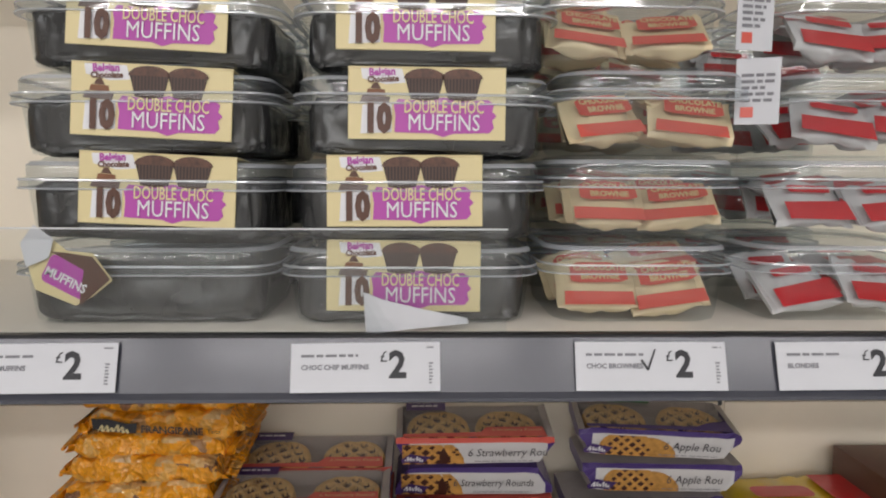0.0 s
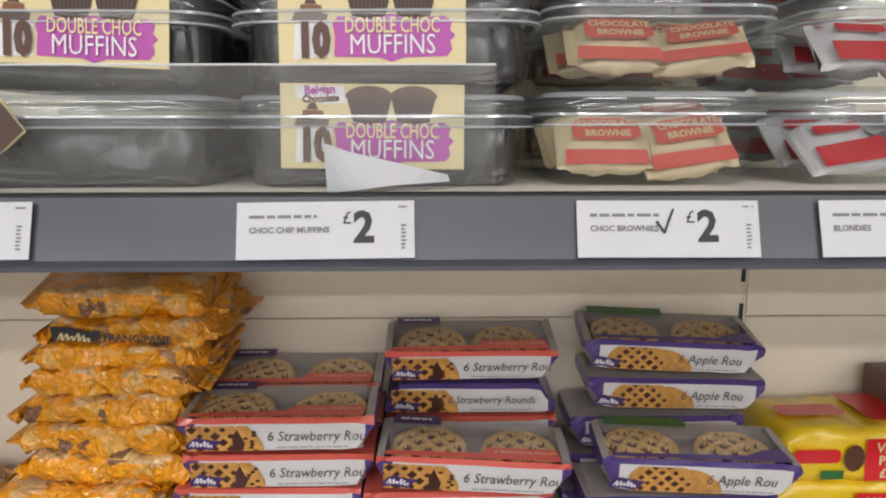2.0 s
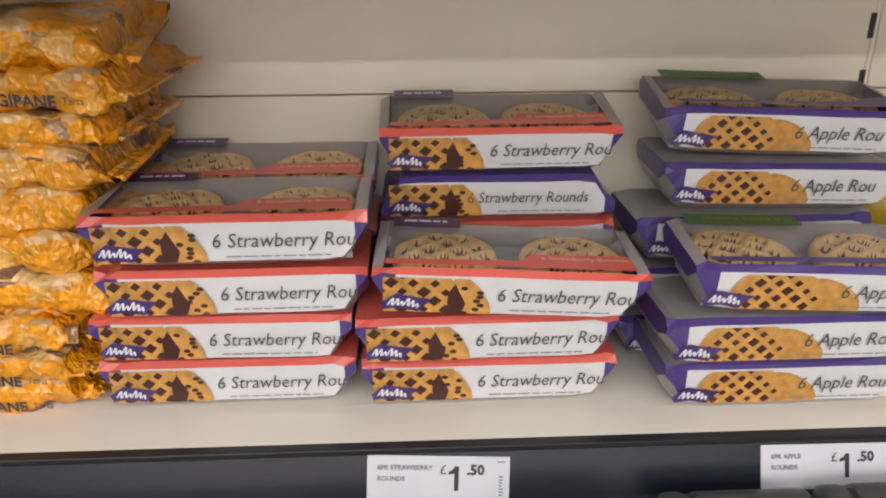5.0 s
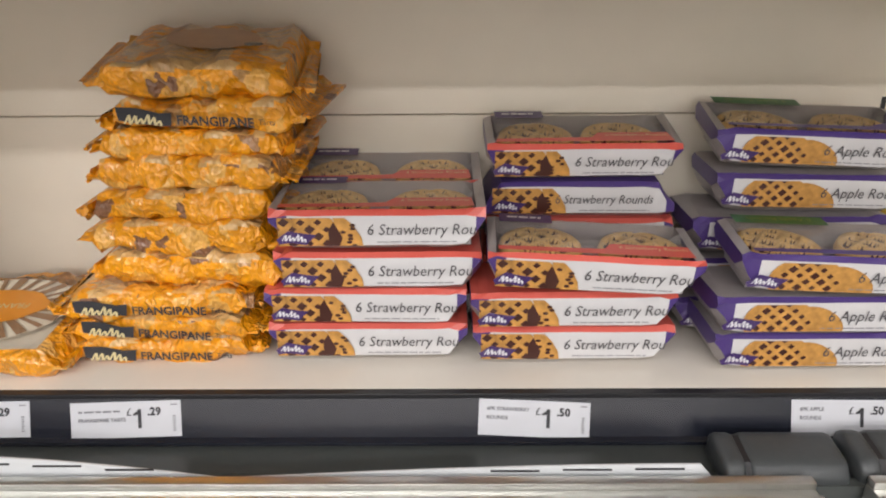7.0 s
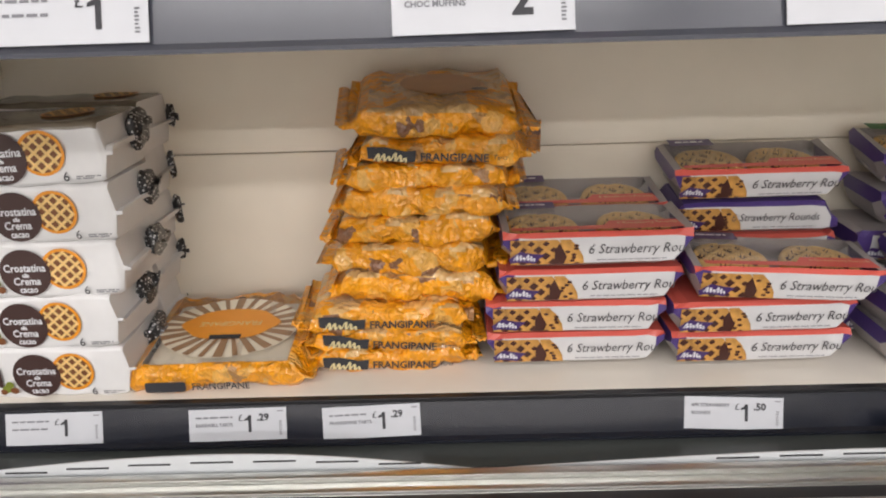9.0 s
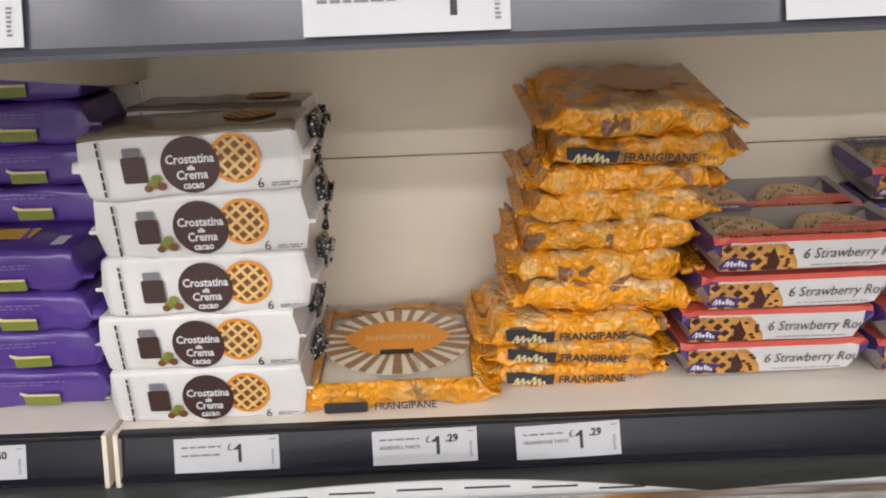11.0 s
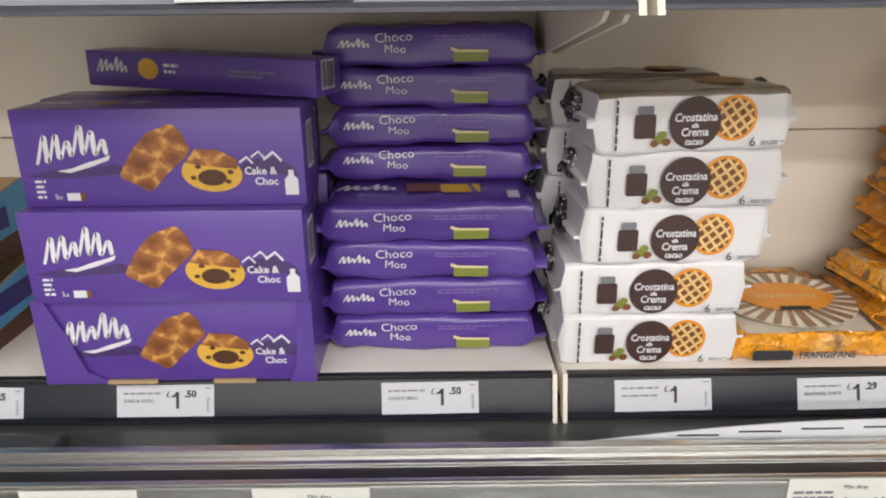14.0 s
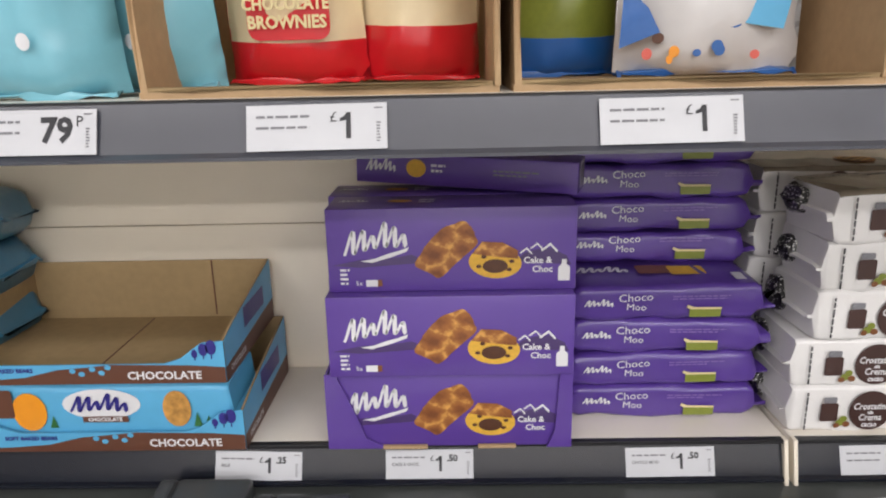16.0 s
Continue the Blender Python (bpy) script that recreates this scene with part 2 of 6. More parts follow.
M = {
    "cream": mat("cream_steel", (0.84, 0.77, 0.64), 0.42, vary=0.03, grain=25, bump=0.02),
    "shelf": mat("shelf_white", (0.74, 0.69, 0.61), 0.35, vary=0.04, grain=30, bump=0.02),
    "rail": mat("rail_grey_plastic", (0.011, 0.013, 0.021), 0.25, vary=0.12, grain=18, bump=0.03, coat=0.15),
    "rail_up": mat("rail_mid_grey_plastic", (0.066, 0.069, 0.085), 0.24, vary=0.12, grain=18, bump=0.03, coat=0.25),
    "black": mat("black_trim", (0.018, 0.018, 0.02), 0.45),
    "paper": mat("ticket_paper", (0.60, 0.61, 0.64), 0.6, vary=0.03, bump=0.04),
    "paper_old": mat("freezer_ticket_paper", (0.74, 0.76, 0.68), 0.6, vary=0.04),
    "ink": mat("ink", (0.03, 0.03, 0.035), 0.6, vary=0.1),
    "ink_grey": mat("faded_ink", (0.20, 0.20, 0.22), 0.6, vary=0.2, grain=400),
    "trim_grey": mat("grey_green_trim", (0.085, 0.093, 0.088), 0.36, vary=0.08, grain=160, bump=0.08),
    "alu": mat("brushed_aluminium", (0.66, 0.66, 0.63), 0.33, metal=1.0, vary=0.08, grain=120),
    "grey_plastic": mat("grey_moulded_plastic", (0.060, 0.066, 0.068), 0.38, vary=0.08, grain=220, bump=0.15),
    "white_plastic": mat("white_plastic", (0.66, 0.68, 0.69), 0.35, vary=0.03),
    "glass": clear_mat("freezer_glass", (0.86, 0.90, 0.89), gloss=0.16, rough=0.06),
    "floor": mat("vinyl_floor", (0.36, 0.355, 0.34), 0.35, vary=0.1, grain=12, big=2),
    "wall": mat("painted_wall", (0.50, 0.485, 0.46), 0.6, vary=0.05, big=1.5),
    "ceiling": mat("ceiling_board", (0.78, 0.78, 0.76), 0.8, vary=0.04),
    "freezer": mat("freezer_inside", (0.34, 0.35, 0.34), 0.5, vary=0.25, big=9),
    "freezer_white": mat("freezer_enamel", (0.72, 0.73, 0.73), 0.35, vary=0.04),
    "card": mat("brown_cardboard", (0.46, 0.31, 0.17), 0.8, vary=0.1, grain=140, bump=0.2),
    "card_in": mat("raw_cardboard", (0.34, 0.24, 0.12), 0.85, vary=0.12, grain=110, bump=0.2),
    "purple": mat("purple_carton", (0.105, 0.050, 0.30), 0.35, vary=0.05, grain=30, bump=0.03, coat=0.2),
    "pack_purple": mat("pack_purple_film", (0.075, 0.042, 0.19), 0.32, vary=0.1, bump=0.25, coat=0.3),
    "purple_film": mat("purple_film", (0.088, 0.040, 0.27), 0.3, vary=0.08, grain=55, bump=0.35, coat=0.4, distance=0.002),
    "dark_purple": mat("dark_purple_film", (0.055, 0.025, 0.13), 0.32, vary=0.1, bump=0.25, coat=0.3),
    "white": mat("white_print", (0.72, 0.72, 0.74), 0.4, vary=0.03, grain=40, bump=0.06),
    "white_film": mat("white_film", (0.63, 0.62, 0.62), 0.32, vary=0.04, grain=50, bump=0.45, coat=0.35, distance=0.002),
    "red": mat("coral_red_print", (0.64, 0.110, 0.082), 0.35, vary=0.06, bump=0.1, coat=0.3),
    "deep_red": mat("red_film", (0.60, 0.012, 0.02), 0.28, vary=0.1, grain=35, bump=0.4, coat=0.4, distance=0.002),
    "green": mat("green_print", (0.03, 0.14, 0.035), 0.4, vary=0.06, bump=0.1),
    "lime": mat("lime_print", (0.20, 0.235, 0.035), 0.4, vary=0.12, grain=200),
    "tan": mat("baked_pastry", (0.50, 0.25, 0.055), 0.6, vary=0.40, grain=160, bump=0.5, big=40),
    "tan_pale": mat("pale_pastry", (0.80, 0.53, 0.20), 0.6, vary=0.2, grain=160, bump=0.5, big=40),
    "jam": mat("dark_filling", (0.055, 0.015, 0.01), 0.35, vary=0.2),
    "choc": mat("chocolate", (0.085, 0.030, 0.014), 0.45, vary=0.2, grain=120, bump=0.3),
    "choc_mid": mat("milk_chocolate", (0.19, 0.068, 0.022), 0.45, vary=0.22, grain=120, bump=0.3),
    "brown_disc": mat("dark_brown_print", (0.055, 0.026, 0.022), 0.4, vary=0.05),
    "yellow": mat("yellow_sponge", (0.72, 0.42, 0.05), 0.6, vary=0.15, grain=300, bump=0.3),
    "cream_print": mat("cream_print", (0.68, 0.58, 0.31), 0.4, vary=0.03, bump=0.05),
    "cream_film": mat("cream_film", (0.76, 0.63, 0.40), 0.32, vary=0.08, grain=50, bump=0.4, coat=0.3, distance=0.002),
    "magenta": mat("magenta_print", (0.42, 0.055, 0.36), 0.4, vary=0.05),
    "sky": mat("sky_blue_print", (0.10, 0.40, 0.66), 0.4, vary=0.06, bump=0.05),
    "blue": mat("blue_film", (0.015, 0.11, 0.38), 0.3, vary=0.12, grain=40, bump=0.4, coat=0.4, distance=0.002),
    "pale_blue": mat("pale_blue_film", (0.20, 0.50, 0.60), 0.3, vary=0.1, grain=40, bump=0.4, coat=0.4, distance=0.002),
    "mid_blue": mat("mid_blue_film", (0.045, 0.18, 0.30), 0.3, vary=0.14, grain=50, bump=0.4, coat=0.3, distance=0.002),
    "brown": mat("brown_print", (0.12, 0.045, 0.025), 0.45, vary=0.08),
    "orange": mat("orange_print", (0.80, 0.30, 0.015), 0.35, vary=0.08, coat=0.3),
    "gold": mat("bright_yellow_film", (0.80, 0.55, 0.02), 0.3, vary=0.08, bump=0.3, coat=0.4),
    "indigo": mat("indigo_print", (0.03, 0.025, 0.22), 0.4, vary=0.05),
    "grey_film": mat("smoky_film", (0.20, 0.165, 0.12), 0.25, vary=0.2, grain=40, bump=0.3, coat=0.5),
    "tray": mat("smoky_tray", (0.34, 0.31, 0.30), 0.3, vary=0.15, bump=0.1),
    "tub": clear_mat("clear_tub_plastic", (0.92, 0.94, 0.94), gloss=0.055, rough=0.04, haze=0.015, haze_colour=(0.66, 0.70, 0.74)),
    # pale haze puts the highlights on the lid's rim into its colour
    "rim_highlight": clear_mat("rim_highlight_plastic", (0.88, 0.91, 0.93), gloss=0.16, rough=0.12, haze=0.50, haze_colour=(0.62, 0.65, 0.69)),
    "lid": clear_mat("frosted_lid_plastic", (0.90, 0.93, 0.94), gloss=0.085, rough=0.06, haze=0.06, haze_colour=(0.60, 0.64, 0.69)),
    "film": clear_mat("clear_film", (0.93, 0.92, 0.91), gloss=0.12, rough=0.10, haze=0.11, haze_colour=(0.62, 0.60, 0.59)),
    "acrylic": clear_mat("acrylic", (0.97, 0.98, 0.98), gloss=0.05, rough=0.05),
    "white_carton": mat("bright_white_film", (0.76, 0.75, 0.74), 0.32, vary=0.04, grain=50, bump=0.45, coat=0.3, distance=0.002),
    "lavender": mat("lavender_print", (0.22, 0.14, 0.42), 0.4),
    "ink_soft": mat("soft_ink", (0.075, 0.07, 0.075), 0.6, vary=0.1),
    "loaf_print": lump_mat("loaf_print", (0.17, 0.052, 0.014), (0.33, 0.120, 0.030), (0.66, 0.34, 0.08), 56),
    "pleated": pleat_mat("pleated_cup_print", (0.020, 0.009, 0.006), (0.075, 0.035, 0.022), 170),
    "muffin_print": mat("muffin_print", (0.085, 0.032, 0.016), 0.45, vary=0.55, grain=330, big=150, bump=0.2),
    "spotted": dot_mat("spotted_film", (0.012, 0.011, 0.012), (0.62, 0.61, 0.60), 330),
    "smoke": mat("dark_inner_bag", (0.028, 0.026, 0.026), 0.22, vary=0.4, grain=45, bump=0.8, coat=0.5, big=14, distance=0.004),
    "frangi": film_mat("orange_wrapper", (0.88, 0.35, 0.006), (0.82, 0.43, 0.09), (0.26, 0.12, 0.06), 84, gloss=0.7, share=0.76),
    "frangi_top": film_mat("clear_wrapper_top", (0.84, 0.34, 0.015), (0.72, 0.45, 0.18), (0.55, 0.33, 0.13), 60, gloss=0.7, share=0.45),
    "icing_brown": mat("brown_icing", (0.33, 0.19, 0.095), 0.4, vary=0.2, grain=90, bump=0.2, coat=0.5),
    "label_brown": mat("orange_brown_label", (0.50, 0.24, 0.08), 0.35, vary=0.15, grain=60, bump=0.2, coat=0.5),
    "bake_stripe": mat("iced_tart", (0.86, 0.78, 0.62), 0.4, vary=0.1, bump=0.2, coat=0.5),
}


# ---- building helpers ----
def mesh_of(name, bm, mats, smooth=None):
    me = bpy.data.meshes.new(name)
    bm.normal_update()
    bm.to_mesh(me)
    bm.free()
    for m in (mats if isinstance(mats, (list, tuple)) else [mats]):
        me.materials.append(M[m])
    if smooth:
        me.shade_smooth()
        me.set_sharp_from_angle(angle=radians(smooth))
    return me


def part(name, bm, mats, parent, label="", m=None, smooth=None):
    """Links a bmesh, or mesh data, as one mesh object under a thing or a part."""
    me = bm if isinstance(bm, bpy.types.Mesh) else mesh_of(name, bm, mats, smooth)
    ob = new(name, me)
    ob.parent = parent
    if m is not None:
        ob.matrix_basis = m
    return tagged(ob, label) if label else ob


def thing(name, m, label, category, group="", kind=""):
    ob = new(name)
    ob.empty_display_size = 0.05
    ob.matrix_basis = m
    return tagged(ob, label, category, group, kind)


def box(x0, x1, y0, y1, z0, z1, bevel=0.0, seg=2, bm=None, mi=0):
    bm = bm or bmesh.new()
    made = bmesh.ops.create_cube(bm, size=1)["verts"]
    for v in made:
        v.co = Vector(((x0 + x1) / 2 + v.co.x * (x1 - x0), (y0 + y1) / 2 + v.co.y * (y1 - y0), (z0 + z1) / 2 + v.co.z * (z1 - z0)))
    faces = list({f for v in made for f in v.link_faces})
    for f in faces:
        f.material_index = mi
    if bevel:
        edges = list({e for f in faces for e in f.edges})
        bmesh.ops.bevel(bm, geom=edges, offset=bevel, segments=seg, affect="EDGES", profile=0.5)
    return bm


def solid(name, mats, x0, x1, y0, y1, z0, z1, label, category, kind="structure", bevel=0.0):
    ob = new(name, mesh_of(name, box(x0, x1, y0, y1, z0, z1, bevel), mats, 40 if bevel else None))
    return tagged(ob, label, category, "", kind)


def profile(points, x0, x1, bm=None, mi=0):
    """A bar along x with the given outline in y and z."""
    bm = bm or bmesh.new()
    a = [bm.verts.new((x0, y, z)) for y, z in points]
    b = [bm.verts.new((x1, y, z)) for y, z in points]
    n = len(points)
    fs = [bm.faces.new((a[i], a[(i + 1) % n], b[(i + 1) % n], b[i])) for i in range(n)]
    fs += [bm.faces.new(a[::-1]), bm.faces.new(b)]
    for f in fs:
        f.material_index = mi
    bmesh.ops.recalc_face_normals(bm, faces=fs)
    return bm


def flat(points, z=0.0, bm=None, mi=0):
    """A flat print: an outline in x and y at height z, facing up z."""
    bm = bm or bmesh.new()
    f = bm.faces.new([bm.verts.new((x, y, z)) for x, y in points])
    f.material_index = mi
    f.normal_update()
    if f.normal.z < 0:
        f.normal_flip()
    return bm


def oval(cx, cy, rx, ry, n=28, a0=0.0, a1=360.0, turn=0.0):
    out = []
    for i in range(n):
        a = radians(a0 + (a1 - a0) * i / (n if a1 - a0 >= 360 else n - 1))
        x, y = rx * math.cos(a), ry * math.sin(a)
        c, s = math.cos(radians(turn)), math.sin(radians(turn))
        out.append((cx + x * c - y * s, cy + x * s + y * c))
    return out


def rect(x0, x1, y0, y1):
    return [(x0, y0), (x1, y0), (x1, y1), (x0, y1)]


def rounded(x0, x1, y0, y1, r, n=5):
    out = []
    for cx, cy, a in ((x1 - r, y1 - r, 0), (x0 + r, y1 - r, 90), (x0 + r, y0 + r, 180), (x1 - r, y0 + r, 270)):
        out += [(cx + r * math.cos(radians(a + 90 * i / n)), cy + r * math.sin(radians(a + 90 * i / n))) for i in range(n + 1)]
    return out


TEXTS = {}


def text_mesh(words, size, ink="ink", shear=0.0, squeeze=1.0, bold=0.0, align="CENTER"):
    """Lettering in the built-in font as a flat mesh in x and y."""
    key = (words, size, ink, shear, squeeze, bold, align)
    if key not in TEXTS:
        cu = bpy.data.curves.new("lettering", "FONT")
        cu.body, cu.size, cu.shear, cu.offset, cu.align_x, cu.align_y, cu.resolution_u = words, size, shear, bold, align, "CENTER", 2
        ob = bpy.data.objects.new("lettering", cu)
        scene.collection.objects.link(ob)
        bpy.context.view_layer.update()
        me = bpy.data.meshes.new_from_object(ob.evaluated_get(bpy.context.evaluated_depsgraph_get()))
        me.transform(Matrix.Diagonal((squeeze, 1, 1, 1)))
        me.materials.clear()
        me.materials.append(M[ink])
        bpy.data.objects.remove(ob)
        TEXTS[key] = me
    return TEXTS[key]


def front(x, z, y=0.0, lean=0.0, turn=0.0):
    """Turns a flat print to face the aisle, at x and z on a front face at depth y."""
    return pose(x, y, z, 90 + lean, 0, 0) @ pose(0, 0, 0, 0, 0, turn)


def lettering(name, words, size, m, parent, ink="ink", shear=0.0, squeeze=1.0, bold=0.0, align="CENTER"):
    return part(name, text_mesh(words, size, ink, shear, squeeze, bold, align), None, parent, m=m)


def pillow(w, d, h, taper=0.012, pinch=0.35, seal=0.006, crinkle=0.0015, seed=0, sections=16, corner=0.3, z_seal=0.5, mi_top=0, mi_front=0):
    """A flow-wrapped pack along x: a rounded bar whose ends gather to flat crimped seals. Front at y = 0, base at z = 0."""
    rng = random.Random(seed)
    bm = bmesh.new()
    ring = 24
    fine = max(5, int((w - 2 * taper) / 0.007)) if crinkle > 0.002 else 9
    xs = [-w / 2 - seal, -w / 2, -w / 2 + taper * 0.4, -w / 2 + taper]
    xs += [-w / 2 + taper + (w - 2 * taper) * i / fine for i in range(1, fine)]
    xs += [w / 2 - taper, w / 2 - taper * 0.4, w / 2, w / 2 + seal]
    r = min(h, d) * corner
    base = []
    for cx, cz, a in ((d / 2 - r, h / 2 - r, 0), (-d / 2 + r, h / 2 - r, 90), (-d / 2 + r, -h / 2 + r, 180), (d / 2 - r, -h / 2 + r, 270)):
        base += [(cx + r * math.cos(radians(a + 90 * i / 5)), cz + r * math.sin(radians(a + 90 * i / 5))) for i in range(6)]
    shift = Vector((rng.uniform(0, 50), rng.uniform(0, 50), rng.uniform(0, 50)))
    rings = []
    for k, x in enumerate(xs):
        e = min(k, len(xs) - 1 - k)
        s = (0.06, 0.08, pinch + (1 - pinch) * 0.55, 1.0)[e] if e < 4 else 1.0
        sy = (0.97, 0.97, 0.985, 1.0)[e] if e < 4 else 1.0
        loop = []
        for y, z in base:
            p = Vector((x, d / 2 + y * sy, h * (z_seal if s < 0.2 else 0.5 + (z_seal - 0.5) * (1 - s)) + z * s))
            n = noise.noise(p * 42 + shift) * crinkle + noise.noise(p * 110 + shift) * crinkle * 0.8
            if e < 2:
                p.y += noise.noise(Vector((x * 3, y * 60, seed))) * 0.0015
                p.z += math.sin(y * 420 + seed) * 0.0018 + n * 2
            p += Vector((n * 0.4 if e < 4 else 0, y / d * n * 3, z / h * n * 3))
            loop.append(bm.verts.new(p))
        rings.append(loop)
    for a, b in zip(rings, rings[1:]):
        for i in range(ring):
            f = bm.faces.new((a[i], b[i], b[(i + 1) % ring], a[(i + 1) % ring]))
            c = f.calc_center_median()
            if mi_top and abs(c.x) < w / 2 - taper * 0.5 and c.z > h * 0.86:
                f.material_index = mi_top
    bm.faces.new(rings[0])
    bm.faces.new(rings[-1][::-1])
    bmesh.ops.recalc_face_normals(bm, faces=bm.faces[:])
    return bm


# ---- the setting: hall, shelving and freezer ----
solid("floor", "floor", -6, 5, -6.2, 1.4, -0.1, 0.0, "grey vinyl shop floor", "floor")
solid("ceiling", "ceiling", -6, 5, -6.2, 1.4, 3.1, 3.2, "white board ceiling of the shop hall", "ceiling")
solid("wall_north", "wall", -6, 5, 1.2, 1.4, 0, 3.1, "plain painted wall behind the shelving", "wall")
# unseen wall in place of the facing shelves, toned for its bounce light
solid("wall_south", "wall", -6, 5, -6.2, -6.0, 0, 3.1, "plain unseen wall in place of the shelving across the aisle", "wall")
solid("wall_west", "wall", -6.2, -6, -6.2, 1.4, 0, 3.1, "plain painted end wall", "wall")
solid("wall_east", "wall", 5, 5.2, -6.2, 1.4, 0, 3.1, "plain painted end wall", "wall")

BAYS = [(-1.618, -0.645), (-0.641, 0.318), (0.322, 1.295)]
SHELF, UPPER, BACK = 1.083, 1.405, 0.756
for x0, x1 in BAYS:
    unit = thing("shelf_unit", pose((x0 + x1) / 2, BACK, 0), "cream steel gondola bay with white shelves and price rails", "shelving", "shelving bays")
    h = (x1 - x0) / 2
    for z0, z1 in ((0.9, 1.2525), (1.2535, 1.70), (1.701, 2.05)):
        part("back_panel", box(-h, h, 0, 0.012, z0, z1, 0.0005, 1), "cream", unit, "cream enamelled steel back panel", smooth=40)
    # unseen shelf, added to shade the upper goods from the overhead light
    part("unseen_shade_shelf", box(-h, h, 0.45 - BACK, -0.002, 1.732, 1.760, 0.0025, 2), "shelf", unit, "off-white enamelled steel shelf", smooth=40)
    for top, y0, nm in ((UPPER, 0.430, "upper_shelf"), (SHELF, 0.590, "lower_shelf")):
        depth = y0 - BACK
        sh = part(nm, box(-h, h, depth, -0.002, top - 0.028, top, 0.0025, 2), "shelf", unit, "off-white enamelled steel shelf", smooth=40)
        for sx in (-h + 0.004, h - 0.004):
            bm = bmesh.new()
            low, back_low = top - 0.030, top - 0.075
            tri = [(-0.002, back_low), (-0.05, back_low), (depth + 0.05, low - 0.012), (depth + 0.03, low), (-0.002, low)]
            profile(tri, sx - 0.0015, sx + 0.0015, bm)
            part("bracket", bm, "cream", sh)
        # price rail: a leaning channel with lips
        f = depth
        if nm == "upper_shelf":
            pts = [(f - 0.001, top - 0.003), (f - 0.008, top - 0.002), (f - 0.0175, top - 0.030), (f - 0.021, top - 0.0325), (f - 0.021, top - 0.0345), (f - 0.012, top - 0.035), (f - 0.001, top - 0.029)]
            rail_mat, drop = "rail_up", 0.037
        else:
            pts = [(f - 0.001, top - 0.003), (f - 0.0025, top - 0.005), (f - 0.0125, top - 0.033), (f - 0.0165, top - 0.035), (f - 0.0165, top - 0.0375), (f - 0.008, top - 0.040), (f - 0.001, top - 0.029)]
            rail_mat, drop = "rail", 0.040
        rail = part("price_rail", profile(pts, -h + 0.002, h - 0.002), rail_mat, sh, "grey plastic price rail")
        part("rail_lip", box(-h + 0.002, h - 0.002, f - 0.0065, f + 0.001, top - (0.0028 if nm == "upper_shelf" else 0.0045), top - 0.0004, 0.0006, 1), "black", rail, "dark strip along the shelf edge", smooth=40)
        for sx in (-h + 0.0022, h - 0.0022):
            part("rail_end", profile([(f, top), (f - 0.008, top), (f - (0.0235 if nm == "upper_shelf" else 0.0185), top - drop), (f, top - drop)], sx - 0.0018, sx + 0.0018), "cream", rail, "cream end cap")

for px in (-1.620, -0.643, 0.320, 1.297):
    post = thing("shelf_post", pose(px, BACK + 0.012, 0), "cream slotted steel shelving upright", "upright", "shelving uprights")
    part("channel", box(-0.015, 0.015, 0.004, 0.034, 0, 2.05, 0.001, 1), "cream", post)
    part("seam", box(-0.0016, 0.0016, -0.0115, 0.0036, 0.9, 2.05), "cream", post)
    for i in range(-1, 8):
        z = 1.142 + 0.0385 * i
        part("slot", box(-0.0052, -0.0012, -0.0127, -0.0119, z - 0.0085, z + 0.0085), "black", post)

# the chest freezer under the shelves, cut short at y = 0.30 to clear the camera
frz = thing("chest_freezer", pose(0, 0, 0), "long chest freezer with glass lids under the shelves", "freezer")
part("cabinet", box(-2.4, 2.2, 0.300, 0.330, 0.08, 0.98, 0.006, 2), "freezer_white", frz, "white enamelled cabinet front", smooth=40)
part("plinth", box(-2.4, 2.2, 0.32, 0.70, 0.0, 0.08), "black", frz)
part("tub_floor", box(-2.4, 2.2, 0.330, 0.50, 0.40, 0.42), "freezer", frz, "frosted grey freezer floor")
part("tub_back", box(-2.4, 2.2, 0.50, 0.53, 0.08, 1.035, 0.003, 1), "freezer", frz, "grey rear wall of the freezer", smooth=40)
# black puts the shade of the recess under the rail into the colour
part("rear_deck", box(-2.4, 2.2, 0.53, 0.75, 0.98, 1.030, 0.004, 1), "black", frz, "rear deck, coloured black for the shade below the shelf", smooth=40)
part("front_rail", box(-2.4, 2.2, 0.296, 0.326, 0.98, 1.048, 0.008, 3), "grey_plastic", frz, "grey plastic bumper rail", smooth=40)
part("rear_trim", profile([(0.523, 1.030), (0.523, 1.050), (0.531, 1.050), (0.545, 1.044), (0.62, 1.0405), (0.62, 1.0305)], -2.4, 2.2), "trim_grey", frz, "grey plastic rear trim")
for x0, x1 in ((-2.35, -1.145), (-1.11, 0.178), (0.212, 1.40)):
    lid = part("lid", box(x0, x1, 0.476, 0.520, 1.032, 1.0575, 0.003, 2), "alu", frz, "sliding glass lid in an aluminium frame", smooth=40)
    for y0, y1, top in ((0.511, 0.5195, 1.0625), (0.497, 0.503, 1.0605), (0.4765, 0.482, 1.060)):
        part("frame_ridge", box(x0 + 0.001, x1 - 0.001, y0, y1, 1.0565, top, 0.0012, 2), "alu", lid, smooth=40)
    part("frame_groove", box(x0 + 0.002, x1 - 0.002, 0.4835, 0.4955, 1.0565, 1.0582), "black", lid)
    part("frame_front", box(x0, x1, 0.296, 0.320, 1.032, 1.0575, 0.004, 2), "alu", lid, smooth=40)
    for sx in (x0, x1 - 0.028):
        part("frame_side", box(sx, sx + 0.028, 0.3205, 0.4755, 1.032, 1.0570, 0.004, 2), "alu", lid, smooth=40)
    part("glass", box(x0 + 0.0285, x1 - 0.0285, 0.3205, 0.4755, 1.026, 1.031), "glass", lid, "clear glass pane")


